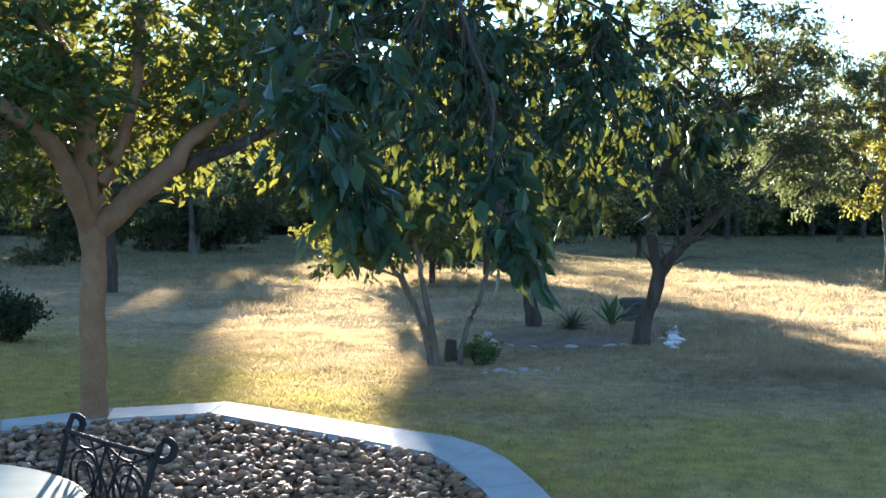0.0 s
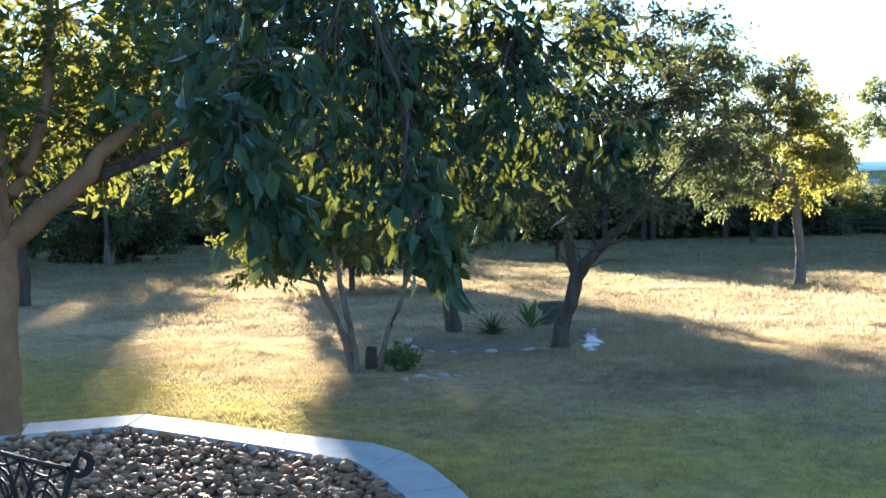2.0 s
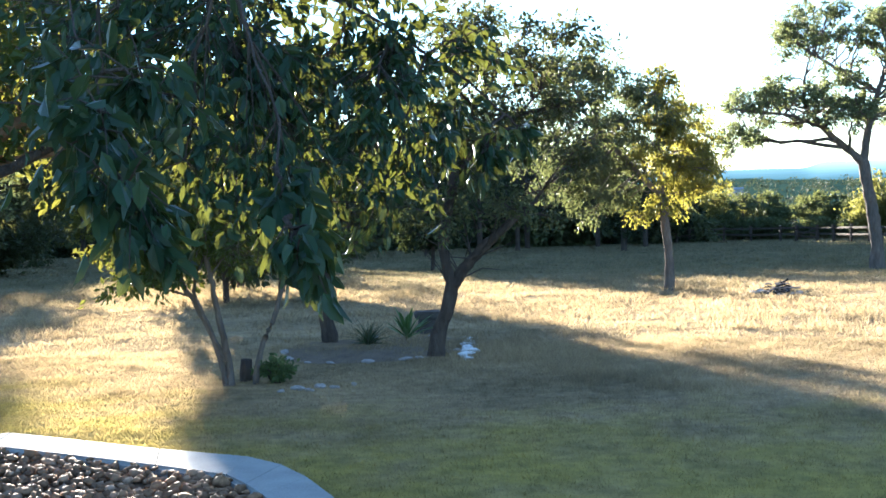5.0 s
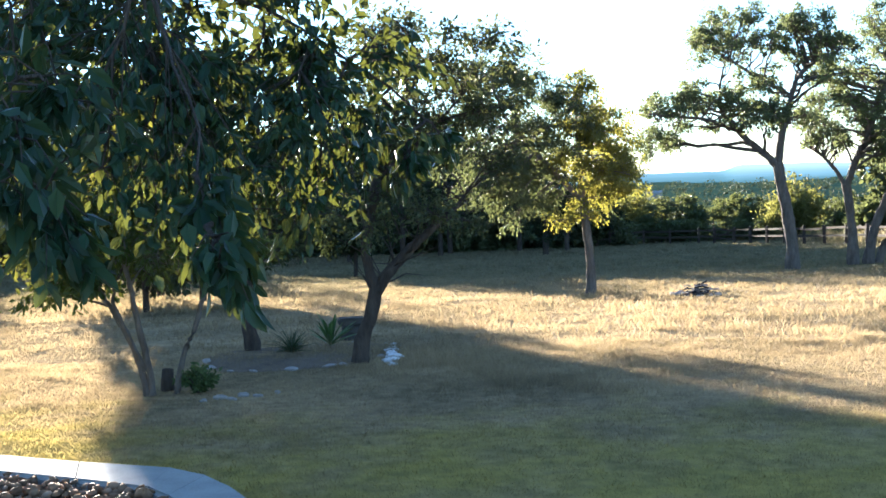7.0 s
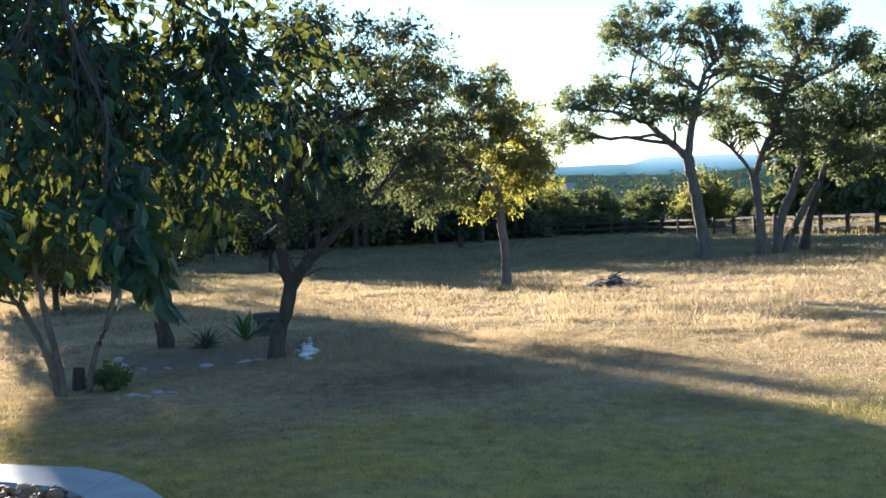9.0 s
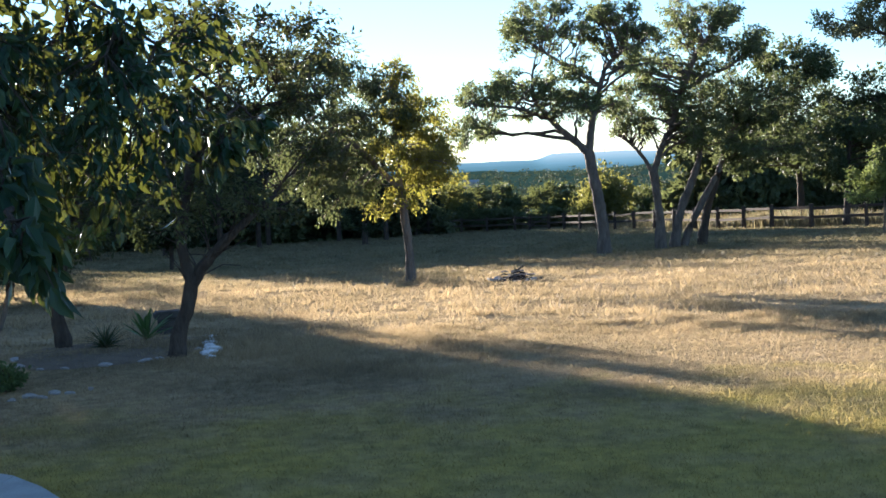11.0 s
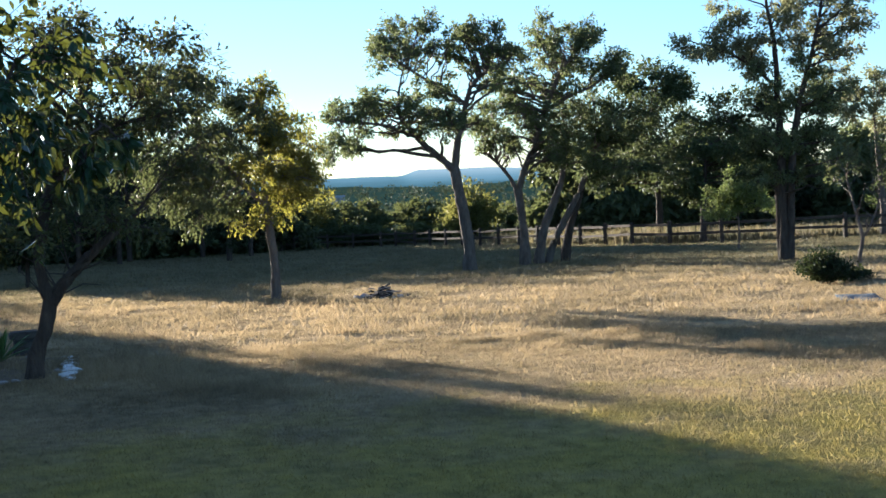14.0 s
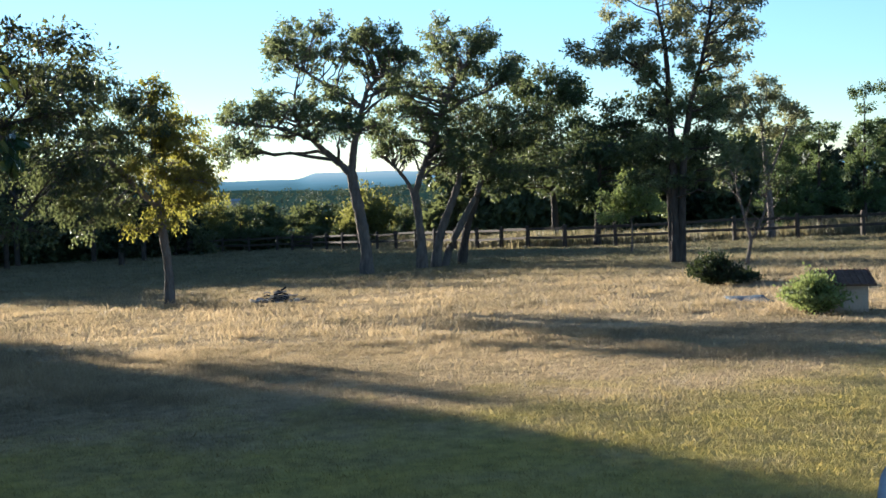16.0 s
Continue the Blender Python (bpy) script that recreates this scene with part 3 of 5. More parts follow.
def heap_material():
    m, nodes, links, bsdf = material("brown river stones")
    geo = nodes.new("ShaderNodeNewGeometry")
    col = ramp(nodes, links, geo.outputs["Random Per Island"], [(0.0, (0.075, 0.04, 0.021)), (0.4, (0.19, 0.108, 0.056)), (0.75, (0.28, 0.172, 0.098)), (1.0, (0.45, 0.32, 0.215))])
    fine = noise_node(nodes, links, 30, 4, place(nodes))
    col = mixed(nodes, links, 0.3, col, ramp(nodes, links, fine, [(0.3, (0.09, 0.055, 0.034)), (0.7, (0.29, 0.2, 0.135))]))
    links.new(col, bsdf.inputs["Base Color"])
    bsdf.inputs["Roughness"].default_value = 0.85
    bsdf.inputs["Specular IOR Level"].default_value = 0.1
    bumped(nodes, links, bsdf, fine, 0.15, 0.004)
    return m


STONE_HEAP = heap_material()
build_bed()


# ---- trees ----
def shade_tree():
    x, y, az = -4.89, 7.77, -32.2
    stems = [
        [(0, 0, 0.108), (0.02, 0.65, 0.092), (0.04, 1.26, 0.09), (0.04, 1.48, 0.102)],
        [(0.02, 1.42, 0.085), (-0.09, 1.79, 0.07), (-0.25, 2.13, 0.06), (-0.55, 2.31, 0.05), (-1.2, 2.6, 0.03)],
        [(0.03, 1.42, 0.085), (0.01, 1.79, 0.075), (0.01, 2.23, 0.065), (-0.05, 2.59, 0.055), (-0.3, 2.94, 0.045), (-0.47, 3.4, 0.03)],
        [(0.05, 1.6, 0.06), (0.14, 1.78, 0.05), (0.27, 2.07, 0.045), (0.38, 2.47, 0.04), (0.44, 3.2, 0.025)],
        [(0.06, 1.42, 0.09), (0.35, 1.68, 0.08), (0.6, 1.86, 0.07), (0.72, 2.06, 0.055), (1.1, 2.31, 0.045), (1.6, 2.55, 0.03)],
        [(0.6, 1.85, 0.05), (0.93, 1.98, 0.045), (1.3, 2.1, 0.04), (1.75, 2.2, 0.025)],
    ]
    blobs = [(-1.5, 2.5), (-1.1, 2.6), (-0.6, 2.6), (-0.3, 2.75), (0.23, 2.75), (0.82, 2.65), (1.23, 2.45), (-0.45, 2.2), (0.41, 2.3), (0.95, 2.96),
             (-0.14, 3.3), (0.65, 3.48), (-0.48, 4.02), (0.47, 4.19), (1.37, 3.3), (1.66, 2.85), (1.9, 2.4), (1.55, 2.2), (-1.3, 3.2), (0.1, 2.5), (0.9, 2.3), (-0.9, 2.25)]
    return tree("shade_tree", "broad-leaved shade tree with a smooth brown trunk in the stone bed", x, y, az, stems, blobs, LEAF_SHADE, BARK_PALE, 11,
                leaf=0.095, twigs=9, per_twig=10, depth=1.7, droop=0.5, size=0.5, spread=3, near=True, front=0.3, lift=0.02)


SHADE = shade_tree()


def long_bough():
    """The low bough of the shade tree that reaches towards the house and hangs down in big leaves."""
    rng = np.random.default_rng(23)
    inv = SHADE.matrix_basis.inverted()
    wood = Tubes()
    main = [(-4.38, 8.09, 1.76, 0.05), (-4.1, 8.27, 1.88, 0.042), (-3.7, 8.4, 2.05, 0.035), (-3.2, 8.2, 2.3, 0.028), (-2.5, 7.4, 2.8, 0.018), (-1.7, 6.5, 2.9, 0.013), (-0.95, 6.4, 2.6, 0.009), (-0.4, 6.6, 2.1, 0.006)]
    second = [(-2.45, 7.3, 2.8, 0.012), (-2.2, 5.4, 2.95, 0.006), (-1.65, 3.9, 2.45, 0.0035), (-1.35, 3.35, 2.1, 0.003), (-1.2, 3.1, 1.8, 0.004)]
    third = [(-1.9, 6.7, 2.88, 0.01), (-1.4, 4.8, 2.75, 0.005), (-0.95, 3.7, 2.15, 0.0035), (-0.76, 3.2, 1.7, 0.004)]
    fourth = [(-2.2, 7.05, 2.85, 0.015), (-1.6, 6.9, 3.3, 0.011), (-1.0, 7.0, 3.2, 0.013), (-0.4, 7.0, 2.8, 0.006)]
    lines = [smooth_line(m, 22, rng, 0.012) for m in (main, second, third, fourth)]
    local = lambda p: np.array(inv.to_3x3()) @ np.asarray(p).T + np.array(inv.translation)[:, None]
    for ln in lines:
        wood.add(local(ln[:, :3]).T, ln[:, 3], 7)
    joints = np.concatenate(lines)
    # middles of the leaf masses: place, size and number of twigs
    masses = [(-1.26, 3.16, 1.93, 0.22, 15), (-1.17, 3.04, 1.76, 0.18, 13), (-1.11, 3.05, 1.62, 0.1, 5), (-1.22, 3.4, 2.06, 0.2, 10), (-0.72, 3.06, 1.58, 0.09, 8), (-0.78, 3.3, 1.72, 0.12, 7),
              (-1.72, 5.25, 1.89, 0.34, 24), (-1.78, 5.66, 2.3, 0.42, 26), (-1.5, 5.73, 2.16, 0.42, 28), (-1.6, 5.72, 1.75, 0.36, 22), (-1.24, 5.4, 1.68, 0.3, 20), (-1.05, 5.83, 1.88, 0.36, 24),
              (-1.32, 6.45, 2.34, 0.45, 28), (-0.96, 5.98, 1.66, 0.28, 17), (-0.71, 6.28, 2.0, 0.3, 19), (-0.5, 6.3, 1.89, 0.18, 9), (-0.31, 6.59, 1.96, 0.12, 7), (-0.95, 6.52, 2.44, 0.38, 22),
              (-1.61, 6.39, 2.64, 0.48, 24), (-1.24, 6.74, 2.84, 0.46, 20), (-2.23, 5.92, 2.45, 0.45, 22), (-2.17, 5.6, 2.1, 0.34, 16), (-0.62, 6.66, 2.5, 0.2, 8), (-1.47, 6.05, 2.1, 0.45, 24),
              (-1.8, 6.2, 2.85, 0.5, 26), (-1.25, 6.5, 2.95, 0.5, 24), (-2.3, 6.5, 2.85, 0.5, 26), (-2.7, 6.3, 2.55, 0.45, 20), (-1.9, 6.0, 2.45, 0.5, 26), (-1.0, 6.2, 2.2, 0.45, 20), (-1.3, 6.3, 1.85, 0.35, 16)]
    P, D = [], []
    for cx, cy, cz, size, n in masses:
        c = np.array([cx, cy, cz])
        gap = np.linalg.norm(joints[:, :3] - c - np.array([0, 0, 0.15]), axis=1)
        j = joints[np.argmin(gap)]
        line = smooth_line(np.array([[*j[:3], 0.009], [*(j[:3] * 0.5 + c * 0.5 + [0, 0, 0.05]), 0.007], [*c, 0.004]]), 7, rng, 0.01)
        wood.add(local(line[:, :3]).T, line[:, 3], 5)
        for _ in range(round(n * (1.08 if cz > 2.0 else 0.95))):
            start = line[rng.integers(2, 7), :3]
            end = c + rng.normal(0, size * 0.62, 3) * np.array([1, 1, 0.8])
            wood.add(local(np.array([start, (start + end) / 2 + [0, 0, 0.03], end])).T, [0.004, 0.003, 0.0015], 3)
            k = rng.integers(9, 14)
            t = np.linspace(0.25, 1.0, k)[:, None]
            P.append(start * (1 - t) + end * t + rng.normal(0, 0.018, (k, 3)))
            out = unit((end - start)[None] + np.array([[0, 0, -0.05]])) * 0.6 + rng.normal(0, 0.6, (k, 3))
            out[:, 2] -= 0.9
            D.append(unit(out))
    P, D = local(np.concatenate(P)).T, (np.array(inv.to_3x3()) @ np.concatenate(D).T).T
    part("bough", wood.mesh("bough", BARK_DARK), parent=SHADE)
    order = rng.permutation(len(P))
    single, rest = order[:260], order[260:]
    v, f = leaves(P[rest], D[rest], 0.088 * rng.uniform(0.6, 1.2, len(rest)), rng, 0.5)
    tagged(part("bough_leaves", mesh_of("bough_leaves", v, f, LEAF_BOUGH), parent=SHADE), kind="stuff")
    shapes = []
    for k in range(6):
        v, f = leaves(np.zeros((1, 3)), np.array([[1.0, 0, 0]]), np.array([1.0]), rng, 0.5)
        shapes.append(mesh_of("leaf", v, f, LEAF_BOUGH))
    for q in single:
        ob = new("leaf", shapes[rng.integers(6)])
        ob.parent = SHADE
        s = 0.088 * rng.uniform(0.7, 1.25)
        ob.matrix_basis = Matrix.Translation(P[q]) @ Vector(D[q]).to_track_quat("X", "Z").to_matrix().to_4x4() @ Matrix.Rotation(rng.uniform(0, 6.28), 4, "X") @ Matrix.Diagonal((s, s, s, 1))


# same tree's leaves, darker and bluer: the bough's shade is put into the colour
LEAF_BOUGH = leaf_material("big shade-darkened green leaves", (0.007, 0.021, 0.012), (0.026, 0.058, 0.029), (0.34, 0.36, 0.05), 0.1, 0.30, 2.0)
long_bough()

tree("small_tree", "small multi-stemmed tree with bare slanting stems", -3.46, 11.59, -16.6,
     [[(0, 0, 0.033), (-0.05, 0.25, 0.030), (-0.16, 0.59, 0.028), (-0.35, 0.93, 0.025), (-0.45, 1.16, 0.020), (-0.67, 1.61, 0.010)],
      [(0.03, 0, 0.040), (0.02, 0.2, 0.033), (-0.05, 0.59, 0.030), (-0.12, 0.99, 0.026), (-0.15, 1.26, 0.023), (-0.22, 1.77, 0.013)],
      [(0.26, 0, 0.033), (0.28, 0.1, 0.030), (0.31, 0.31, 0.026), (0.46, 0.64, 0.024), (0.57, 0.97, 0.020), (0.77, 1.36, 0.017), (0.94, 1.75, 0.008)],
      [(-0.02, 0.25, 0.023), (-0.21, 0.71, 0.020), (-0.32, 0.99, 0.017), (-0.12, 1.38, 0.010)]],
     [(-0.67, 1.32), (-0.89, 1.5), (-1.05, 1.2), (-0.34, 1.5), (-0.01, 1.45), (0.38, 1.5), (0.77, 1.5), (-0.22, 1.93), (0.34, 2.03), (0.94, 1.91), (-0.61, 1.94)],
     LEAF_SHADE, BARK_OAK, 31, leaf=0.075, twigs=9, per_twig=10, depth=0.5, size=0.34, spread=3, droop=0.5)
tree("oak_tree", "small dark oak in the island bed", -3.35, 16.01, -11.8,
     [[(0, 0, 0.118), (-0.04, 0.28, 0.094), (-0.13, 0.58, 0.086), (-0.03, 0.96, 0.08), (0.1, 1.18, 0.078), (0.26, 1.63, 0.08), (0.2, 2.4, 0.06), (0.15, 3.2, 0.03)],
      [(0.1, 1.2, 0.07), (-0.2, 1.6, 0.05), (-0.3, 2.6, 0.03)]],
     [(-0.32, 1.5), (0.27, 1.55), (0.43, 2.08), (-0.17, 2.23), (0.43, 2.82), (-0.31, 2.98), (0.6, 1.4), (0.14, 3.5), (-0.6, 2.2), (0.75, 2.3)],
     LEAF_ISLAND, BARK_DARK, 41, leaf=0.075, twigs=9, per_twig=10, depth=0.7, size=0.42, spread=3, group="trees in the island bed")
tree("oak_tree", "twisted dark oak with a grey twiggy side limb", -1.73, 13.99, -7.0,
     [[(0, 0, 0.108), (0.06, 0.29, 0.085), (0.19, 0.58, 0.08), (0.24, 0.84, 0.078), (0.15, 1.1, 0.06), (0.14, 1.42, 0.07), (0.24, 1.8, 0.06), (0.33, 2.3, 0.05), (0.5, 2.74, 0.04), (0.85, 3.3, 0.02)],
      [(0.3, 2.1, 0.04), (0.8, 2.5, 0.03), (1.3, 3.0, 0.012)],
      [(0.22, 0.8, 0.08), (0.39, 1.03, 0.065), (0.61, 1.25, 0.055), (0.89, 1.51, 0.045), (1.14, 1.69, 0.03), (1.29, 1.88, 0.015)]],
     [(0.64, 2.17), (0.33, 2.75), (0.68, 3.64), (0.95, 3.83), (1.2, 3.57), (1.5, 3.45), (1.6, 3.15), (1.25, 3.15),
      (0.85, 3.2), (0.5, 2.86), (1.1, 2.8), (1.5, 2.75), (1.3, 2.4), (0.94, 2.34), (0.4, 3.57), (0.27, 3.2), (0.25, 2.66), (0.0, 2.3), (0.0, 3.1), (0.52, 1.92)],
     LEAF_ISLAND, BARK_DARK, 42, leaf=0.062, twigs=9, per_twig=9, depth=0.8, size=0.34, spread=3, group="trees in the island bed", bare=70,
     side_blobs=[(-0.1, 1.6), (0.55, 1.62), (1.0, 1.75)], side_mat=LEAF_FINE)
# sun and shade put into leaf colour: gold crown lit, duller side crown shaded
tree("elm_tree", "slender tree, sunlit yellow on one side, with a forked pale trunk", 1.86, 27.43, 3.9,
     [[(0, 0, 0.125), (0.04, 0.62, 0.10), (-0.03, 1.25, 0.095), (-0.07, 1.88, 0.10), (-0.14, 2.26, 0.075), (-0.15, 3.0, 0.065), (-0.17, 3.75, 0.05), (-0.2, 4.6, 0.025)],
      [(-0.1, 2.1, 0.07), (-0.43, 2.39, 0.06), (-0.79, 2.84, 0.055), (-1.33, 3.36, 0.045), (-1.81, 4.07, 0.035), (-2.04, 4.83, 0.02)]],
     [(0.29, 3.49), (0.51, 2.85), (0.06, 4.0), (-0.2, 3.0), (0.35, 3.9), (0.45, 3.2), (0.1, 2.7), (-0.3, 2.0), (-0.15, 4.5), (0.6, 2.4), (0.75, 3.0)],
     LEAF_GOLD, BARK_OAK, 51, leaf=0.08, twigs=9, per_twig=12, depth=0.8, size=0.4, spread=5, droop=1.3, bare=44,
     side_blobs=[(-2.44, 4.75), (-1.9, 5.15), (-1.4, 4.75), (-0.9, 4.5), (-1.95, 4.12), (-1.3, 3.85), (-0.8, 3.6), (-2.5, 3.6), (-2.0, 3.05), (-1.5, 2.82),
                 (-1.0, 2.55), (-2.42, 2.43), (-1.9, 2.15), (-1.3, 1.95), (-2.78, 2.95), (-3.0, 3.85), (-2.2, 4.5), (-0.6, 4.2), (-0.4, 3.6)], side_mat=LEAF_FINE)
tree("oak_tree", "spreading oak with a forked grey trunk and open crown", 8.54, 37.09, 13.0,
     [[(0, 0, 0.23), (-0.02, 0.88, 0.18), (-0.13, 1.76, 0.175), (-0.3, 2.64, 0.17), (-0.37, 3.16, 0.17)],
      [(-0.35, 3.05, 0.13), (-0.71, 3.44, 0.11), (-1.21, 3.85, 0.10), (-1.63, 4.34, 0.085), (-2.04, 4.87, 0.06), (-2.01, 5.65, 0.04), (-1.86, 6.25, 0.02)],
      [(-1.46, 4.16, 0.07), (-2.31, 4.54, 0.05), (-3.18, 4.66, 0.04), (-4.04, 4.78, 0.02)],
      [(-0.36, 3.05, 0.14), (-0.29, 3.77, 0.11), (-0.14, 4.54, 0.095), (0.06, 5.14, 0.085), (0.25, 5.74, 0.07), (0.79, 6.15, 0.055), (1.4, 6.38, 0.03)],
      [(0.06, 5.14, 0.06), (-0.54, 5.51, 0.05), (-1.21, 5.96, 0.045), (-1.89, 6.42, 0.04), (-2.39, 6.78, 0.025)]],
     [(-3.95, 4.94), (-3.16, 5.0), (-2.65, 4.72), (-3.56, 4.1), (-4.05, 3.9), (-2.63, 5.24), (-1.43, 4.85), (-0.93, 4.5), (-1.58, 5.46), (-2.2, 7.29), (-1.86, 7.02),
      (-1.32, 7.6), (-1.36, 6.76), (-0.48, 7.05), (-0.62, 5.7), (0.05, 7.29), (0.57, 7.19), (0.02, 6.7), (0.89, 6.66), (1.04, 6.05), (0.12, 4.7), (-0.57, 4.9), (1.41, 6.72), (-2.57, 6.79)],
     LEAF_OAK, BARK_OAK, 61, leaf=0.105, twigs=5, per_twig=11, depth=1.3, size=0.35, limb_size=2.6, spread=8, bare=26, group="oaks before the fence")
tree("oak_tree", "oak of a close clump with a curving trunk", 10.89, 39.17, 15.5,
     [[(0, 0, 0.2), (0.0, 0.94, 0.15), (-0.08, 1.87, 0.145), (-0.17, 2.53, 0.14)],
      [(-0.17, 2.45, 0.08), (-0.54, 3.1, 0.06), (-0.99, 3.58, 0.05), (-1.54, 3.88, 0.03)],
      [(-0.15, 2.45, 0.11), (0.11, 3.26, 0.10), (0.41, 3.9, 0.09), (0.72, 4.63, 0.08), (1.02, 5.54, 0.07), (1.33, 6.26, 0.05), (1.9, 6.97, 0.025)],
      [(1.0, 5.1, 0.055), (1.67, 5.51, 0.05), (2.23, 5.67, 0.04), (2.79, 6.01, 0.02)]],
     [(-0.41, 4.12), (-1.13, 4.79), (-0.74, 5.42), (0.15, 4.28), (0.0, 5.21), (0.9, 4.43), (1.18, 7.55), (0.63, 7.5), (2.1, 7.51), (1.9, 6.85), (2.65, 7.39), (3.0, 6.74),
      (1.69, 6.2), (0.39, 6.0), (3.26, 6.36), (0.97, 6.7), (1.24, 3.9), (-0.35, 5.96), (2.43, 6.4), (-0.9, 4.3), (0.5, 4.8)],
     LEAF_OAK, BARK_OAK, 62, leaf=0.105, twigs=5, per_twig=11, depth=1.3, size=0.35, limb_size=2.6, spread=8, bare=16, group="oaks before the fence")
tree("oak_tree", "leaning oak of a close clump", 11.43, 39.52, 16.1,
     [[(0, 0, 0.17), (0.12, 0.72, 0.15), (0.33, 1.46, 0.14), (0.68, 2.21, 0.13), (0.88, 2.76, 0.11), (1.1, 4.2, 0.06)]],
     [(0.65, 4.08), (1.22, 4.62), (1.57, 3.86), (0.8, 3.3), (1.98, 4.96), (0.25, 3.6), (1.3, 5.2)],
     LEAF_OAK, BARK_OAK, 63, leaf=0.12, twigs=11, per_twig=11, depth=1.2, size=0.55, spread=3, group="oaks before the fence")
tree("oak_tree", "sharply leaning oak of a close clump", 11.75, 39.59, 16.5,
     [[(0, 0, 0.13), (0.25, 0.69, 0.12), (0.65, 1.44, 0.11), (1.09, 2.18, 0.10), (1.7, 3.6, 0.06)]],
     [(1.68, 4.04), (2.26, 4.76), (1.46, 3.3), (2.6, 3.81), (1.91, 5.52), (2.1, 3.2)],
     LEAF_OAK, BARK_OAK, 64, leaf=0.12, twigs=11, per_twig=11, depth=1.2, size=0.55, spread=3, group="oaks before the fence")
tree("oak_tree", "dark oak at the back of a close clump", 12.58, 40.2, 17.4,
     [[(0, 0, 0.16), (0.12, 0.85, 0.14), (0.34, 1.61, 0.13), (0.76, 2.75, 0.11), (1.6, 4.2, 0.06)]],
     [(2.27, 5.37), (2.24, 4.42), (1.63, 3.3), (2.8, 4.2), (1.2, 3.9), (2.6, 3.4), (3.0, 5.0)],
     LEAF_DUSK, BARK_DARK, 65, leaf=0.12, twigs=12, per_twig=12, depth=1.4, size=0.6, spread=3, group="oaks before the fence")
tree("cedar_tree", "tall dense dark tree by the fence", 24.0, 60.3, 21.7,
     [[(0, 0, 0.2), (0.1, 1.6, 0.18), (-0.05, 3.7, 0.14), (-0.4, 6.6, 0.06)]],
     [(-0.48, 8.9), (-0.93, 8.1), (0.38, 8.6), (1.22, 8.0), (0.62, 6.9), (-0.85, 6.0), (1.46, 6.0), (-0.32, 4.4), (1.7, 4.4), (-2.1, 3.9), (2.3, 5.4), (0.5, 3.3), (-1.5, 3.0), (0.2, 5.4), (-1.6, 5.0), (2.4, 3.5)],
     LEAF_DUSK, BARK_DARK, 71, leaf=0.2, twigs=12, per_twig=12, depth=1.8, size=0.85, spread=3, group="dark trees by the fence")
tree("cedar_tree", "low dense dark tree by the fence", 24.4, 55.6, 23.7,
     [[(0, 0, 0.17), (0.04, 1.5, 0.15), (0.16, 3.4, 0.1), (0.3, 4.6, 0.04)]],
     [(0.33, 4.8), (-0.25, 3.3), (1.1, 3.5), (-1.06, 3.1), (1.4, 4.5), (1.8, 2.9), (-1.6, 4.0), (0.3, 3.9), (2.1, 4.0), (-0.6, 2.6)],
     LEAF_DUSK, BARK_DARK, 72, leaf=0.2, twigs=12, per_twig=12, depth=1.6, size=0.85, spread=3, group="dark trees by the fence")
tree("elm_tree", "tall twin-trunked tree with a high feathery crown", 16.63, 32.31, 27.2,
     [[(0, 0, 0.16), (0.02, 0.97, 0.125), (0.01, 2.11, 0.115), (-0.01, 3.23, 0.11), (-0.07, 4.2, 0.1), (-0.12, 5.48, 0.08), (-0.18, 6.44, 0.06), (-0.39, 7.41, 0.04), (-0.5, 8.6, 0.02)],
      [(0.17, -0.1, 0.13), (0.2, 0.97, 0.105), (0.22, 1.94, 0.1), (0.3, 3.22, 0.09), (0.48, 4.49, 0.08), (0.81, 5.59, 0.06), (1.06, 6.68, 0.05), (1.3, 8.4, 0.02)],
      [(-0.05, 4.8, 0.05), (-0.7, 5.5, 0.045), (-1.5, 6.0, 0.035), (-2.4, 6.3, 0.015)]],
     [(-2.48, 6.26), (-1.84, 6.15), (-1.36, 6.51), (-1.4, 7.1), (-0.74, 6.2), (-1.0, 5.6), (-0.1, 6.75), (0.2, 5.9), (0.83, 6.85), (1.13, 6.2), (1.74, 6.48), (2.05, 6.93), (1.88, 5.75),
      (0.38, 7.35), (-0.5, 7.9), (1.2, 7.8), (0.4, 8.4), (1.9, 7.7), (-0.9, 8.3)],
     LEAF_BROWN, BARK_DARK, 81, leaf=0.095, twigs=9, per_twig=12, depth=1.1, size=0.4, limb_size=1.5, spread=4, bare=40,
     side_blobs=[(-0.5, 2.6), (0.3, 2.9), (0.9, 2.7), (1.3, 3.3), (-0.7, 3.5), (0.2, 3.7), (0.8, 4.2), (-0.3, 4.5), (0.4, 5.0), (-0.8, 5.0), (1.2, 5.0)], side_mat=LEAF_OAK)
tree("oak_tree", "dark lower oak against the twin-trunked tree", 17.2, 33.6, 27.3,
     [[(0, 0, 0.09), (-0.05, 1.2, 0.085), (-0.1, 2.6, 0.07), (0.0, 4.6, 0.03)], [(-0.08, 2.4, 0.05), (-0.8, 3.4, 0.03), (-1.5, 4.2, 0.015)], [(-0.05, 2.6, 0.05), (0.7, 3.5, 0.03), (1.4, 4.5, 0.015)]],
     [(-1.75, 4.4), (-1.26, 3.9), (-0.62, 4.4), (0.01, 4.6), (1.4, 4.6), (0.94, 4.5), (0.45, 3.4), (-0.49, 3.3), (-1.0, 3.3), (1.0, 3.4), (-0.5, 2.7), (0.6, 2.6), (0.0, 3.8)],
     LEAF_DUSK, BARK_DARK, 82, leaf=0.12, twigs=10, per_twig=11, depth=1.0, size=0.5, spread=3)
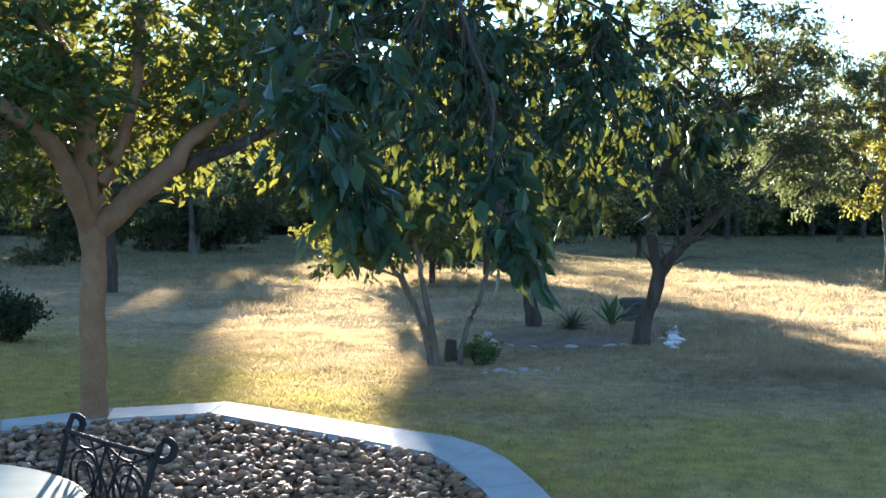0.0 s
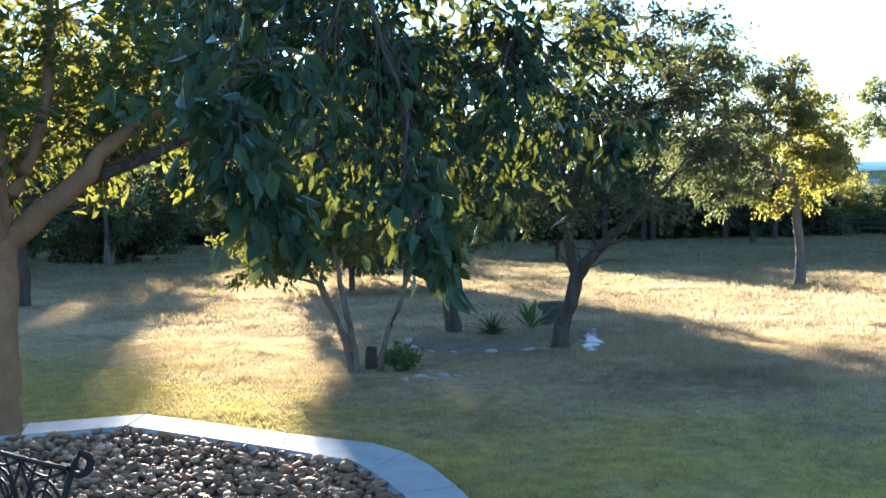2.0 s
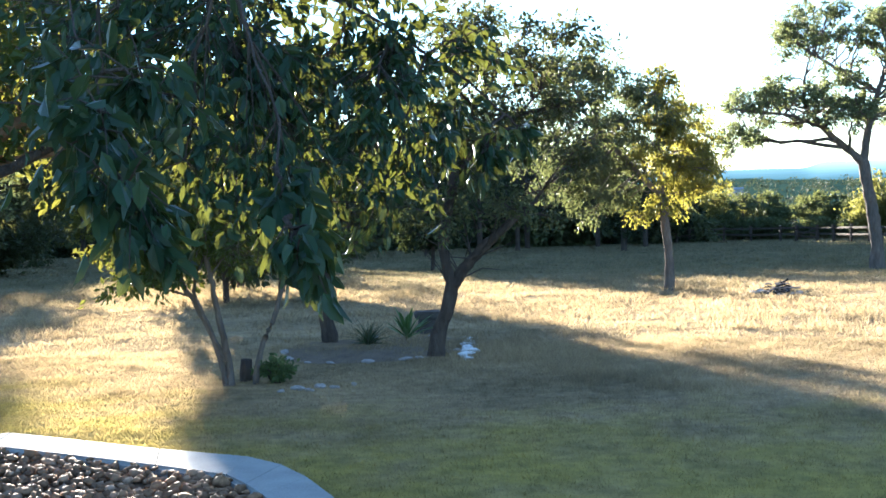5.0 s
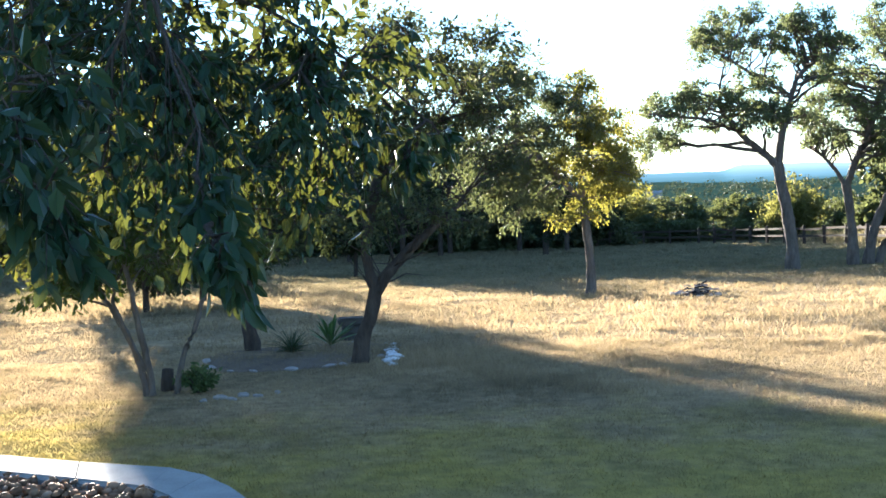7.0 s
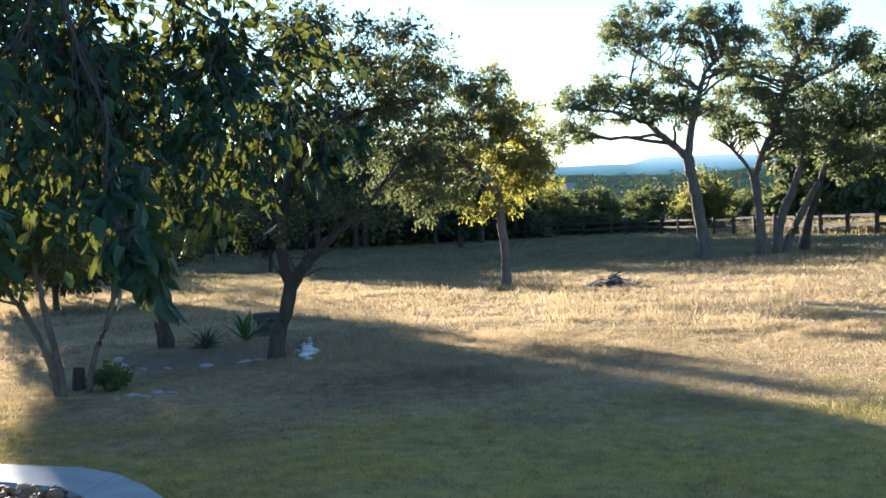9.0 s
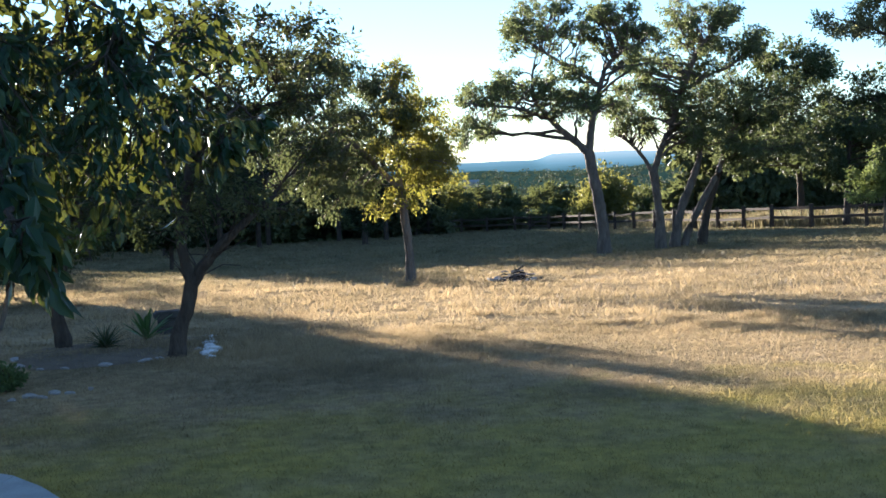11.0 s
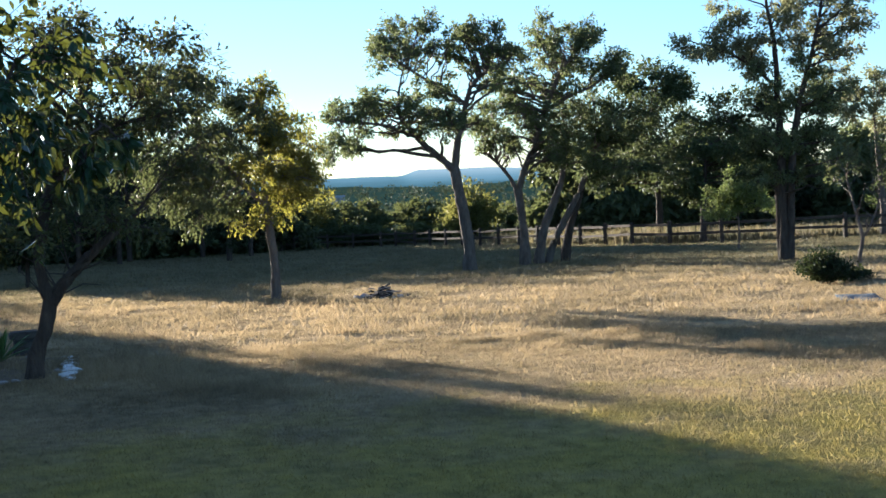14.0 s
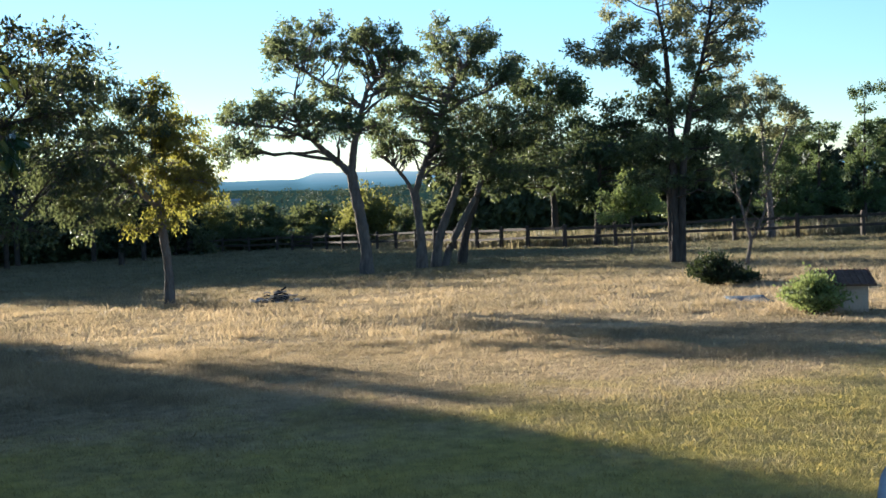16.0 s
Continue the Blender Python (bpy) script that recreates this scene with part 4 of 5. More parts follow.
tree("sapling", "young tree with fresh yellow-green leaves", 20.25, 42.94, 25.2,
     [[(0, 0, 0.045), (0.04, 0.9, 0.035), (-0.02, 1.75, 0.02), (0.0, 2.3, 0.01)]], [(-0.27, 1.9), (0.26, 2.1), (0.6, 1.94), (-0.05, 2.39), (-0.55, 1.65), (0.1, 1.8), (-0.85, 1.7), (0.85, 1.75), (0.2, 2.6), (0.5, 2.35)],
     LEAF_LIGHT, BARK_OAK, 83, leaf=0.12, twigs=9, per_twig=10, depth=0.6, size=0.38, spread=3)
tree("sapling", "crooked thin grey tree with sparse leaves", 13.75, 23.54, 30.3,
     [[(0, 0, 0.05), (0.09, 0.43, 0.042), (0.15, 0.79, 0.04), (0.02, 1.27, 0.03), (-0.09, 1.75, 0.02), (-0.2, 2.2, 0.01)], [(0.14, 0.78, 0.03), (0.3, 1.03, 0.026), (0.48, 1.5, 0.02), (0.54, 2.1, 0.01)]],
     [(0.27, 2.34), (-0.2, 2.1), (0.6, 2.3), (0.39, 2.7), (0.75, 2.0)], LEAF_FINE, BARK_OAK, 84, leaf=0.07, twigs=7, per_twig=7, depth=0.4, size=0.3, spread=2, bare=36)
tree("oak_tree", "oak with a brownish rounded crown beyond the fence", 31.3, 51.1, 31.5,
     [[(0, 0, 0.17), (-0.02, 1.5, 0.15), (-0.19, 3.5, 0.13), (-0.38, 5.6, 0.06)], [(-0.1, 2.8, 0.08), (0.5, 4.3, 0.05), (1.0, 5.8, 0.02)]],
     [(-1.6, 6.9), (-0.6, 7.0), (0.34, 6.8), (1.1, 6.0), (-0.1, 5.7), (-1.4, 5.5), (0.6, 5.3), (-2.0, 6.0), (1.2, 5.4)],
     LEAF_BROWN, BARK_OAK, 85, leaf=0.16, twigs=9, per_twig=10, depth=1.4, size=0.58, spread=3, bare=20)
for k, (tx, ty, s, hd) in enumerate([(36.5, 55.0, 6.0, 33.5), (41.0, 57.5, 7.4, 35.5), (34.0, 54.0, 4.6, 32.2), (46.0, 62.0, 8.0, 36.5), (45.0, 53.0, 7.2, 40.0), (39.0, 50.5, 5.4, 37.7)]):
    tree("cedar_tree", "bushy green cedar beyond the fence", tx, ty, hd,
         [[(0, 0, 0.12), (0.0, s * 0.5, 0.08), (0.05, s * 0.95, 0.02)]],
         [(0, s * 0.95), (-0.3, s * 0.72), (0.35, s * 0.75), (-0.6, s * 0.48), (0.6, s * 0.5), (0, s * 0.55), (-0.8, s * 0.25), (0.8, s * 0.27), (0.1, s * 0.3)],
         LEAF_CEDAR, BARK_DARK, 90 + k, leaf=0.14, twigs=11, per_twig=11, depth=0.8, size=0.55, spread=3, group="cedars beyond the fence")
# ---- the left side ----
tree("oak_tree", "dark-trunked tree on the lawn", -12.67, 20.95, -31.2,
     [[(0, 0, 0.12), (0.0, 0.74, 0.11), (-0.01, 1.5, 0.1), (-0.01, 2.37, 0.08), (0.1, 3.6, 0.04)]],
     [(0.03, 3.45), (-0.7, 3.24), (0.76, 3.33), (0.16, 4.3), (-1.34, 2.6), (0.5, 2.7), (-0.6, 2.5), (-1.2, 3.6), (1.4, 2.8), (1.9, 2.4), (1.6, 3.8), (0.9, 4.8), (2.2, 3.2), (-0.6, 5.0), (-1.9, 3.0), (0.4, 5.6)],
     LEAF_OAK, BARK_DARK, 101, leaf=0.11, twigs=9, per_twig=9, depth=1.2, size=0.6, spread=3)
tree("small_tree", "grey drooping tree on the far lawn", -23.04, 44.16, -27.6,
     [[(0, 0, 0.16), (0.03, 1.08, 0.13), (-0.05, 2.2, 0.08), (-0.1, 3.0, 0.03)], [(0.15, 0, 0.1), (0.3, 1.2, 0.08), (0.6, 2.2, 0.03)]],
     [(-1.04, 1.9), (0.06, 2.3), (0.94, 2.3), (-0.63, 1.2), (-1.4, 1.4), (0.69, 1.3), (-0.35, 2.9), (0.5, 2.9)],
     LEAF_FINE, BARK_OAK, 102, leaf=0.14, twigs=10, per_twig=11, depth=1.0, size=0.55, spread=3, droop=1.0)
tree("small_tree", "sunlit yellow-green tree at the edge of the woods", -29.9, 71.0, -22.9,
     [[(0, 0, 0.2), (0.1, 1.8, 0.16), (0.2, 3.4, 0.12), (0.0, 5.0, 0.04)]],
     [(-0.1, 3.2), (-0.8, 4.2), (0.7, 2.4), (0.1, 1.8), (-1.6, 3.9), (0.9, 3.6), (0.0, 4.6), (1.2, 1.7), (-1.1, 3.0), (-2.2, 4.2)],
     LEAF_GOLD, BARK_DARK, 103, leaf=0.2, twigs=10, per_twig=10, depth=1.4, size=0.75, spread=3)
# added oaks, hidden behind the shade tree; they block sun from the left lawn
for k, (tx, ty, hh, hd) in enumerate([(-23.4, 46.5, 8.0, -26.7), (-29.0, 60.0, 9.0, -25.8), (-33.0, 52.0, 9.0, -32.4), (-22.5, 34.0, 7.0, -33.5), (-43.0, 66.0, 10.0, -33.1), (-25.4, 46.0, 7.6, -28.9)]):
    tree("oak_tree", "tall oak added at the side of the lawn to cast shade", tx, ty, hd,
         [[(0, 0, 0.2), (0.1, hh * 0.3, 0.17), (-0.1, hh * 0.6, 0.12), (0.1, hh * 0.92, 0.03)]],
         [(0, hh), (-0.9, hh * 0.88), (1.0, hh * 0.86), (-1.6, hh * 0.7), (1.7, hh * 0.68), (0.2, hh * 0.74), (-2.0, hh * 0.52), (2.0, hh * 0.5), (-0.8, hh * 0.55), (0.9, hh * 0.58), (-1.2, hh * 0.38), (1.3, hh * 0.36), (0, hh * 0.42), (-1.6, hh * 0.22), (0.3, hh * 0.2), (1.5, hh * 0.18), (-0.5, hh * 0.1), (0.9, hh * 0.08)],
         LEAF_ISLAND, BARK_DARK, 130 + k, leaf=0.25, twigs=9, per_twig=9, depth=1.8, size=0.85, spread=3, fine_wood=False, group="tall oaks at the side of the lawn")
# mostly added trees, hidden by nearer leaves, there to cast the lawn's shade
for k, (tx, ty, hh, hd, r0, wide) in enumerate([(-7.52, 25.26, 4.8, -16.6, 0.07, 2.0), (-9.4, 33.0, 4.8, -15.9, 0.09, 1.8), (-5.32, 43.45, 2.5, -7.0, 0.08, 1.0), (-7.4, 29.6, 4.4, -14.0, 0.08, 1.2), (-12.0, 64.0, 4.8, -10.6, 0.16, 2.6), (-18.0, 60.0, 4.8, -16.7, 0.16, 2.6), (-6.0, 72.0, 5.4, -4.8, 0.16, 2.6), (2.26, 69.18, 4.6, 1.9, 0.16, 1.6), (-3.76, 84.0, 6.0, -2.3, 0.18, 2.0),
                                                (-8.4, 66.0, 5.4, -7.3, 0.14, 2.4), (-4.0, 76.0, 8.2, -3.0, 0.15, 3.0), (1.0, 85.0, 8.2, 0.7, 0.16, 3.0), (-9.5, 75.0, 6.2, -7.2, 0.15, 2.6), (4.0, 80.0, 7.2, 2.9, 0.16, 2.6)]):
    # leaf masses set by where their shadows end on the lawn
    masses = [(0, 1.0), (-0.55, 0.86), (0.6, 0.82), (0.0, 0.75), (-1.0, 0.68), (1.0, 0.66), (-0.4, 0.62), (0.45, 0.6), (0.05, 0.92)]
    if k in (1, 3):
        masses = [(min(u, 0.42), w) for u, w in masses]
        masses += [(-0.9, 0.5), (-0.5, 0.42), (-0.1, 0.42), (0.15, 0.5), (-0.75, 0.32), (-0.35, 0.28), (0.0, 0.32), (-1.1, 0.4), (0.3, 0.38), (0.42, 0.46), (-0.2, 0.35), (0.15, 0.4), (-0.7, 0.55), (-0.2, 0.54), (-0.95, 0.58), (0.1, 0.57), (-0.5, 0.49), (0.52, 0.43), (0.5, 0.5)] + ([(1.25, 0.6)] if k == 1 else [])
    else:
        masses += [(-0.4, 0.5), (0.45, 0.5), (-0.7, 0.45), (0.3, 0.42), (-0.2, 0.37), (0.8, 0.47)]
    if k == 0:
        masses += [(0.0, 0.28), (0.45, 0.32), (0.8, 0.34), (-0.5, 0.3), (-0.72, 0.55), (0.6, 0.22), (0.15, 0.2)]
    tree("small_tree", "thin-stemmed dark tree whose crown is shaped to shade the lawn", tx, ty, hd, [[(0, 0, r0), (0.02, hh * 0.5, r0 * 0.85), (0.0, hh, r0 * 0.4)]],
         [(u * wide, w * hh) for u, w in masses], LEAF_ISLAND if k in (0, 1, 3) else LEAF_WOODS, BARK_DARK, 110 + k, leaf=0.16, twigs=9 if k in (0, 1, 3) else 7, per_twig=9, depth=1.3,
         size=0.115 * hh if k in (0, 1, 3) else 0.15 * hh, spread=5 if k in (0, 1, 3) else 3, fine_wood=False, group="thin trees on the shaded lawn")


# ---- woods round the meadow: a few trees, copied with turns and sizes ----
def woods():
    rng = np.random.default_rng(77)
    models = []
    for k in range(4):
        hh = (4.2, 5.0, 3.6, 4.6)[k]
        blobs = [(rng.uniform(-1.7, 1.7), rng.uniform(0.12, 1.0) * hh) for _ in range(15)] + [(rng.uniform(-2.2, 2.2), rng.uniform(0.03, 0.4) * hh) for _ in range(16)]
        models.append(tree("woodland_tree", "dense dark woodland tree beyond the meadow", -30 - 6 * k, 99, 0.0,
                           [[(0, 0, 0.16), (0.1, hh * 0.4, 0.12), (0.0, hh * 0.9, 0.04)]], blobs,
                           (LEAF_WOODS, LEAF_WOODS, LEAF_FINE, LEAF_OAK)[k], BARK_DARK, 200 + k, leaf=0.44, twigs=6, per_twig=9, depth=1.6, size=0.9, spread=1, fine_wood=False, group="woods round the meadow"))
    spots = []
    for hd in np.arange(-38, 5.5, 1.15):
        for row in range(2):
            spots.append((hd + rng.uniform(-0.5, 0.5), 92 + row * 6 + rng.uniform(-2, 2) + max(0, -hd - 15) * 0.45, rng.uniform(1.0, 1.2) if -23.6 < hd < -18 else rng.uniform(1.5, 1.75) if -18 < hd < -6 else rng.uniform(1.25, 1.6) if hd < 0.5 else rng.uniform(0.75, 1.0)))
    for hd in np.arange(19, 39.5, 1.6):
        spots.append((hd + rng.uniform(-0.5, 0.5), rng.uniform(84, 105), rng.uniform(0.9, 1.5)))
    for hd in np.arange(18, 27, 1.3):
        spots.append((hd + rng.uniform(-0.4, 0.4), rng.uniform(78, 87), rng.uniform(0.9, 1.3)))
    for hd, r, s in spots:
        x, y = r * math.sin(radians(hd)), r * math.cos(radians(hd))
        ob = copy_thing(models[rng.integers(4)], pose(x, y, gz(x, y) - 0.05, 0, 0, rng.uniform(0, 360)))
        ob.scale = (s, s, s)
    glades = []
    for k in range(2):
        blobs = [(rng.uniform(-1.5, 1.5), rng.uniform(0.15, 1.0) * 3.6) for _ in range(20)]
        glades.append(tree("scrub_tree", "low sunlit green tree beyond the gate", 6 + 9 * k, 102 + 4 * k, 4.0 + 5 * k,
                           [[(0, 0, 0.12), (0.1, 1.5, 0.09), (0.0, 3.2, 0.03)]], blobs, LEAF_GLADE, BARK_DARK, 220 + k,
                           leaf=0.28, twigs=6, per_twig=9, depth=1.4, size=0.7, spread=1, fine_wood=False, group="scrub beyond the gate"))
    for hd in np.arange(3.5, 19.5, 0.75):
        r, s = rng.uniform(100, 122), rng.uniform(0.55, 1.0)
        x, y = r * math.sin(radians(hd)), r * math.cos(radians(hd))
        copy_thing(glades[rng.integers(2)], pose(x, y, gz(x, y) - 0.05, 0, 0, rng.uniform(0, 360))).scale = (s, s, s)
    for hd in np.arange(3.0, 14.0, 0.42):
        r, s = rng.uniform(97.5, 101.5), rng.uniform(0.3, 0.5)
        x, y = r * math.sin(radians(hd)), r * math.cos(radians(hd))
        copy_thing(glades[rng.integers(2)], pose(x, y, gz(x, y) - 0.05, 0, 0, rng.uniform(0, 360))).scale = (s * 1.3, s * 1.3, s)


woods()


def far_woods():
    """The wooded valley below the fence, too many trees to count."""
    rng = np.random.default_rng(88)
    P, D, L = [], [], []
    n = 1900
    r = 125 * (2250 / 125) ** (rng.uniform(0, 1, n) ** 0.65)
    hd = np.radians(rng.uniform(-30, 40, n))
    x, y = r * np.sin(hd), r * np.cos(hd)
    z = ground_height(x, y)
    for px, py, pz, pr in zip(x, y, z, r):
        wide, high = rng.uniform(2.4, 4.4) * (1 + pr / 1500), rng.uniform(3.5, 7.0) * (1 + pr / 3000)
        k = int(np.clip(52000 / pr, 40, 300))
        q = unit(rng.normal(0, 1, (k, 3))) * (rng.uniform(0.35, 1, (k, 1)) ** 0.5)
        lump = 1 + 0.3 * np.sin(q[:, :1] * 5 + px) * np.cos(q[:, 1:2] * 4 + py)
        P.append(np.array([px, py, pz + high * 0.5]) + q * lump * np.array([wide, wide, high * 0.52]))
        D.append(unit(q + rng.normal(0, 0.6, (k, 3))))
        L.append(np.full(k, np.clip(pr / 460, 0.4, 2.6)) * rng.uniform(0.6, 1.3, k))
    P, D, L = np.concatenate(P), np.concatenate(D), np.concatenate(L)
    v, f = sprigs(P, D, L, rng, 0.8)
    tagged(new("valley_woods", mesh_of("valley_woods", v, f, LEAF_VALLEY)), "wooded valley floor of mixed green trees", "woods", kind="stuff")


LEAF_VALLEY = leaf_material("valley trees", (0.02, 0.038, 0.027), (0.06, 0.085, 0.048), (0.09, 0.11, 0.055), 0.15, 0.8, 0.03)
far_woods()


# ---- far off: a pale farm building in the valley and a mast on the hill ----
def far_building():
    hd, r = radians(6.9), 1350
    x, y = r * math.sin(hd), r * math.cos(hd)
    root = thing("farm_building", x, y, gz(x, y), "long pale farm building far down in the valley", "building", rz=-7)
    part("wall", box_bm(17, 9, 7.5, 0.1, (0, 0, 3.7)), STONE_PALE, root)
    bm = bmesh.new()
    prof = [(-5.0, 7.3), (0.0, 9.4), (5.0, 7.3), (5.0, 7.0), (-5.0, 7.0)]
    ends = [[bm.verts.new((sx, py, pz)) for py, pz in prof] for sx in (-9, 9)]
    bm.faces.new(ends[0])
    bm.faces.new(ends[1][::-1])
    for k in range(5):
        bm.faces.new((ends[0][k], ends[1][k], ends[1][(k + 1) % 5], ends[0][(k + 1) % 5]))
    bmesh.ops.recalc_face_normals(bm, faces=bm.faces)
    part("roof", bm, CONCRETE, root)


far_building()


def mast():
    hd, r = radians(13.1), 4385
    x, y = r * math.sin(hd), r * math.cos(hd)
    root = thing("radio_mast", x, y, -14, "thin pale radio mast on the distant hill", "mast")
    wood = Tubes()
    wood.add(np.array([[0, 0, 0], [0, 0, 14.0], [0, 0, 28.0]]), [1.3, 1.0, 0.6], 6)
    part("pole", wood.mesh("pole", CONCRETE), parent=root)
    wood = Tubes()
    wood.add(np.array([[-2.0, 0, 20.0], [0, 0, 20.0], [2.0, 0, 20.0]]), [0.5, 0.5, 0.5], 6)
    part("crossarm", wood.mesh("crossarm", CONCRETE), parent=root)


mast()


# ---- the rail fence with its gate ----
def fence():
    line = [(-66, 92), (-40, 91), (-14, 93), (4, 95), (10.08, 94.6), (13.2, 90.6), (14.93, 88.8), (16.03, 86.9), (19.2, 71.4), (20.6, 61.8), (21.6, 55.6), (24.8, 51.2), (29.4, 48.9), (34.0, 45.9), (39.0, 43.0), (46, 39)]
    root = thing("fence", 0, 0, 0, "weathered dark two-rail wooden fence along the meadow", "fence")
    pts = np.array(line)
    t = np.concatenate([[0], np.cumsum(np.linalg.norm(np.diff(pts, axis=0), axis=1))])
    at = lambda s: (float(np.interp(s, t, pts[:, 0])), float(np.interp(s, t, pts[:, 1])))
    bm = box_bm(0.17, 0.16, 1.25, 0.015, (0, 0, 0.5))
    post = bpy.data.meshes.new("post")
    bm.to_mesh(post)
    bm.free()
    post.materials.append(RAIL_WOOD)
    bm = box_bm(1.0, 0.06, 0.12, 0.0)
    rail = bpy.data.meshes.new("rail")
    bm.to_mesh(rail)
    bm.free()
    rail.materials.append(RAIL_WOOD)
    rng = np.random.default_rng(9)
    gate0, gate1 = t[6], t[7]
    stops = sorted(set([round(float(s), 2) for s in np.arange(0, t[6] - 1.2, 2.75)] + [round(float(gate0), 2), round(float(gate1), 2)] + [round(float(s), 2) for s in np.arange(gate1 + 2.75, t[-1], 2.75)]))
    for a, b in zip(stops, stops[1:] + [None]):
        x0, y0 = at(a)
        z0 = gz(x0, y0)
        ob = new("post", post)
        ob.parent = root
        ob.matrix_basis = pose(x0, y0, z0, rng.normal(0, 1.2), rng.normal(0, 1.2), rng.uniform(0, 90))
        if b is None or abs(a - round(float(gate0), 2)) < 0.02:
            continue
        x1, y1 = at(b)
        z1 = gz(x1, y1)
        for high in (0.5, 0.93):
            ob = new("rail", rail)
            ob.parent = root
            p, q = Vector((x0, y0, z0 + high + rng.normal(0, 0.02))), Vector((x1, y1, z1 + high + rng.normal(0, 0.02)))
            way = q - p
            ob.matrix_basis = Matrix.Translation((p + q) / 2) @ way.to_track_quat("X", "Z").to_matrix().to_4x4() @ Matrix.Diagonal((way.length + 0.1, 1, 1, 1))
    g0, g1 = at(gate0), at(gate1)
    gate = thing("gate", g0[0], g0[1], gz(*g0), "dark wooden field gate with a diagonal brace", "gate", rz=math.degrees(math.atan2(g1[1] - g0[1], g1[0] - g0[0])))
    span = math.hypot(g1[0] - g0[0], g1[1] - g0[1])
    for high in (0.35, 0.65, 0.98):
        part("gate_rail", box_bm(span - 0.25, 0.04, 0.1, 0.008, (span / 2, 0, high)), RAIL_WOOD, gate)
    for s in (0.16, span - 0.16):
        part("gate_stile", box_bm(0.1, 0.05, 0.85, 0.008, (s, 0, 0.66)), RAIL_WOOD, gate)
    brace = part("brace", box_bm(math.hypot(span - 0.4, 0.6), 0.04, 0.09, 0.008), RAIL_WOOD, gate)
    brace.matrix_basis = pose(span / 2, -0.045, 0.66, 0, -math.degrees(math.atan2(0.6, span - 0.4)), 0)


fence()


LEAF_OLIVE = leaf_material("olive shrub leaves", (0.05, 0.06, 0.02), (0.15, 0.15, 0.045), (0.3, 0.28, 0.06), 0.35, 0.6)


# ---- the island bed and what stands in it ----
def island_bed():
    bed = thing("island_bed", -2.55, 15.1, gz(-2.55, 15.1), "bare soil bed with a ring of pale stones round the oaks", "garden bed", kind="structure")
    bm = bmesh.new()
    outer = []
    for k in range(40):
        a = 2 * math.pi * k / 40
        rx, ry = 1.2 + 0.1 * math.sin(3 * a), 1.75 + 0.15 * math.sin(2 * a + 1)
        x, y = math.cos(a) * rx, math.sin(a) * ry
        outer.append(bm.verts.new((x, y, gz(-2.55 + x, 15.1 + y) - bed.location.z + 0.006)))
    mid = bm.verts.new((0, 0, 0.02))
    for k in range(40):
        bm.faces.new((mid, outer[k], outer[(k + 1) % 40]))
    part("bed_soil", bm, SOIL, bed)
    rng = np.random.default_rng(3)
    kinds = [stone_mesh("edge_stone", STONE_PALE, 40 + k, 0.5, 0.28, 2) for k in range(6)]
    for k in range(34):
        a = 2 * math.pi * k / 34 + rng.uniform(-0.05, 0.05)
        if rng.random() < 0.4:
            continue
        rx, ry = 1.2 + 0.1 * math.sin(3 * a), 1.75 + 0.15 * math.sin(2 * a + 1)
        x, y = math.cos(a) * rx, math.sin(a) * ry
        s = rng.uniform(0.08, 0.2)
        ob = new("edge_stone", kinds[k % 6])
        ob.parent = bed
        ob.matrix_basis = pose(x, y, gz(-2.55 + x, 15.1 + y) - bed.location.z + 0.02, rng.uniform(-8, 8), rng.uniform(-8, 8), math.degrees(a) + 90 + rng.uniform(-20, 20)) @ Matrix.Diagonal((s, s * 0.6, s * 0.55, 1))
    white = [(-1.31, 13.7, 0.13, 30), (-1.36, 14.0, 0.2, 10), (-1.34, 14.35, 0.24, 60), (-1.41, 14.75, 0.2, 100), (-1.44, 15.15, 0.18, 20), (-1.47, 15.6, 0.17, 0), (-1.5, 16.1, 0.15, 70)]
    for k, (x, y, s, a) in enumerate(white):
        ob = tagged(new("limestone_rock", stone_mesh("limestone_rock", STONE_WHITE, 60 + k, 0.55, 0.3, 2)), "flat white limestone rock at the bed's edge", "rock", "white rocks by the island bed")
        ob.matrix_basis = pose(x, y, gz(x, y) + s * 0.1, 0, 0, a) @ Matrix.Diagonal((s, s * 0.75, s * 0.7, 1))


island_bed()


def blade_leaf(length, width, curl, thick=0.008, teeth=0):
    """A long fleshy leaf, grooved above, tapering to a point, growing along +x and curling down."""
    bm = bmesh.new()
    rows = []
    n = 9
    for i in range(n):
        s = i / (n - 1)
        w = width * (0.6 + 1.1 * s) * (1 - s) ** 0.6 if s < 1 else 0.0
        z = -curl * s * s * length
        rows.append([bm.verts.new((s * length, -w, z + w * 0.35)), bm.verts.new((s * length, 0, z)), bm.verts.new((s * length, w, z + w * 0.35)), bm.verts.new((s * length, 0, z - thick * (1 - s)))])
    for a, b in zip(rows, rows[1:]):
        for k in range(4):
            bm.faces.new((a[k], b[k], b[(k + 1) % 4], a[(k + 1) % 4]))
    bmesh.ops.recalc_face_normals(bm, faces=bm.faces)
    return bm


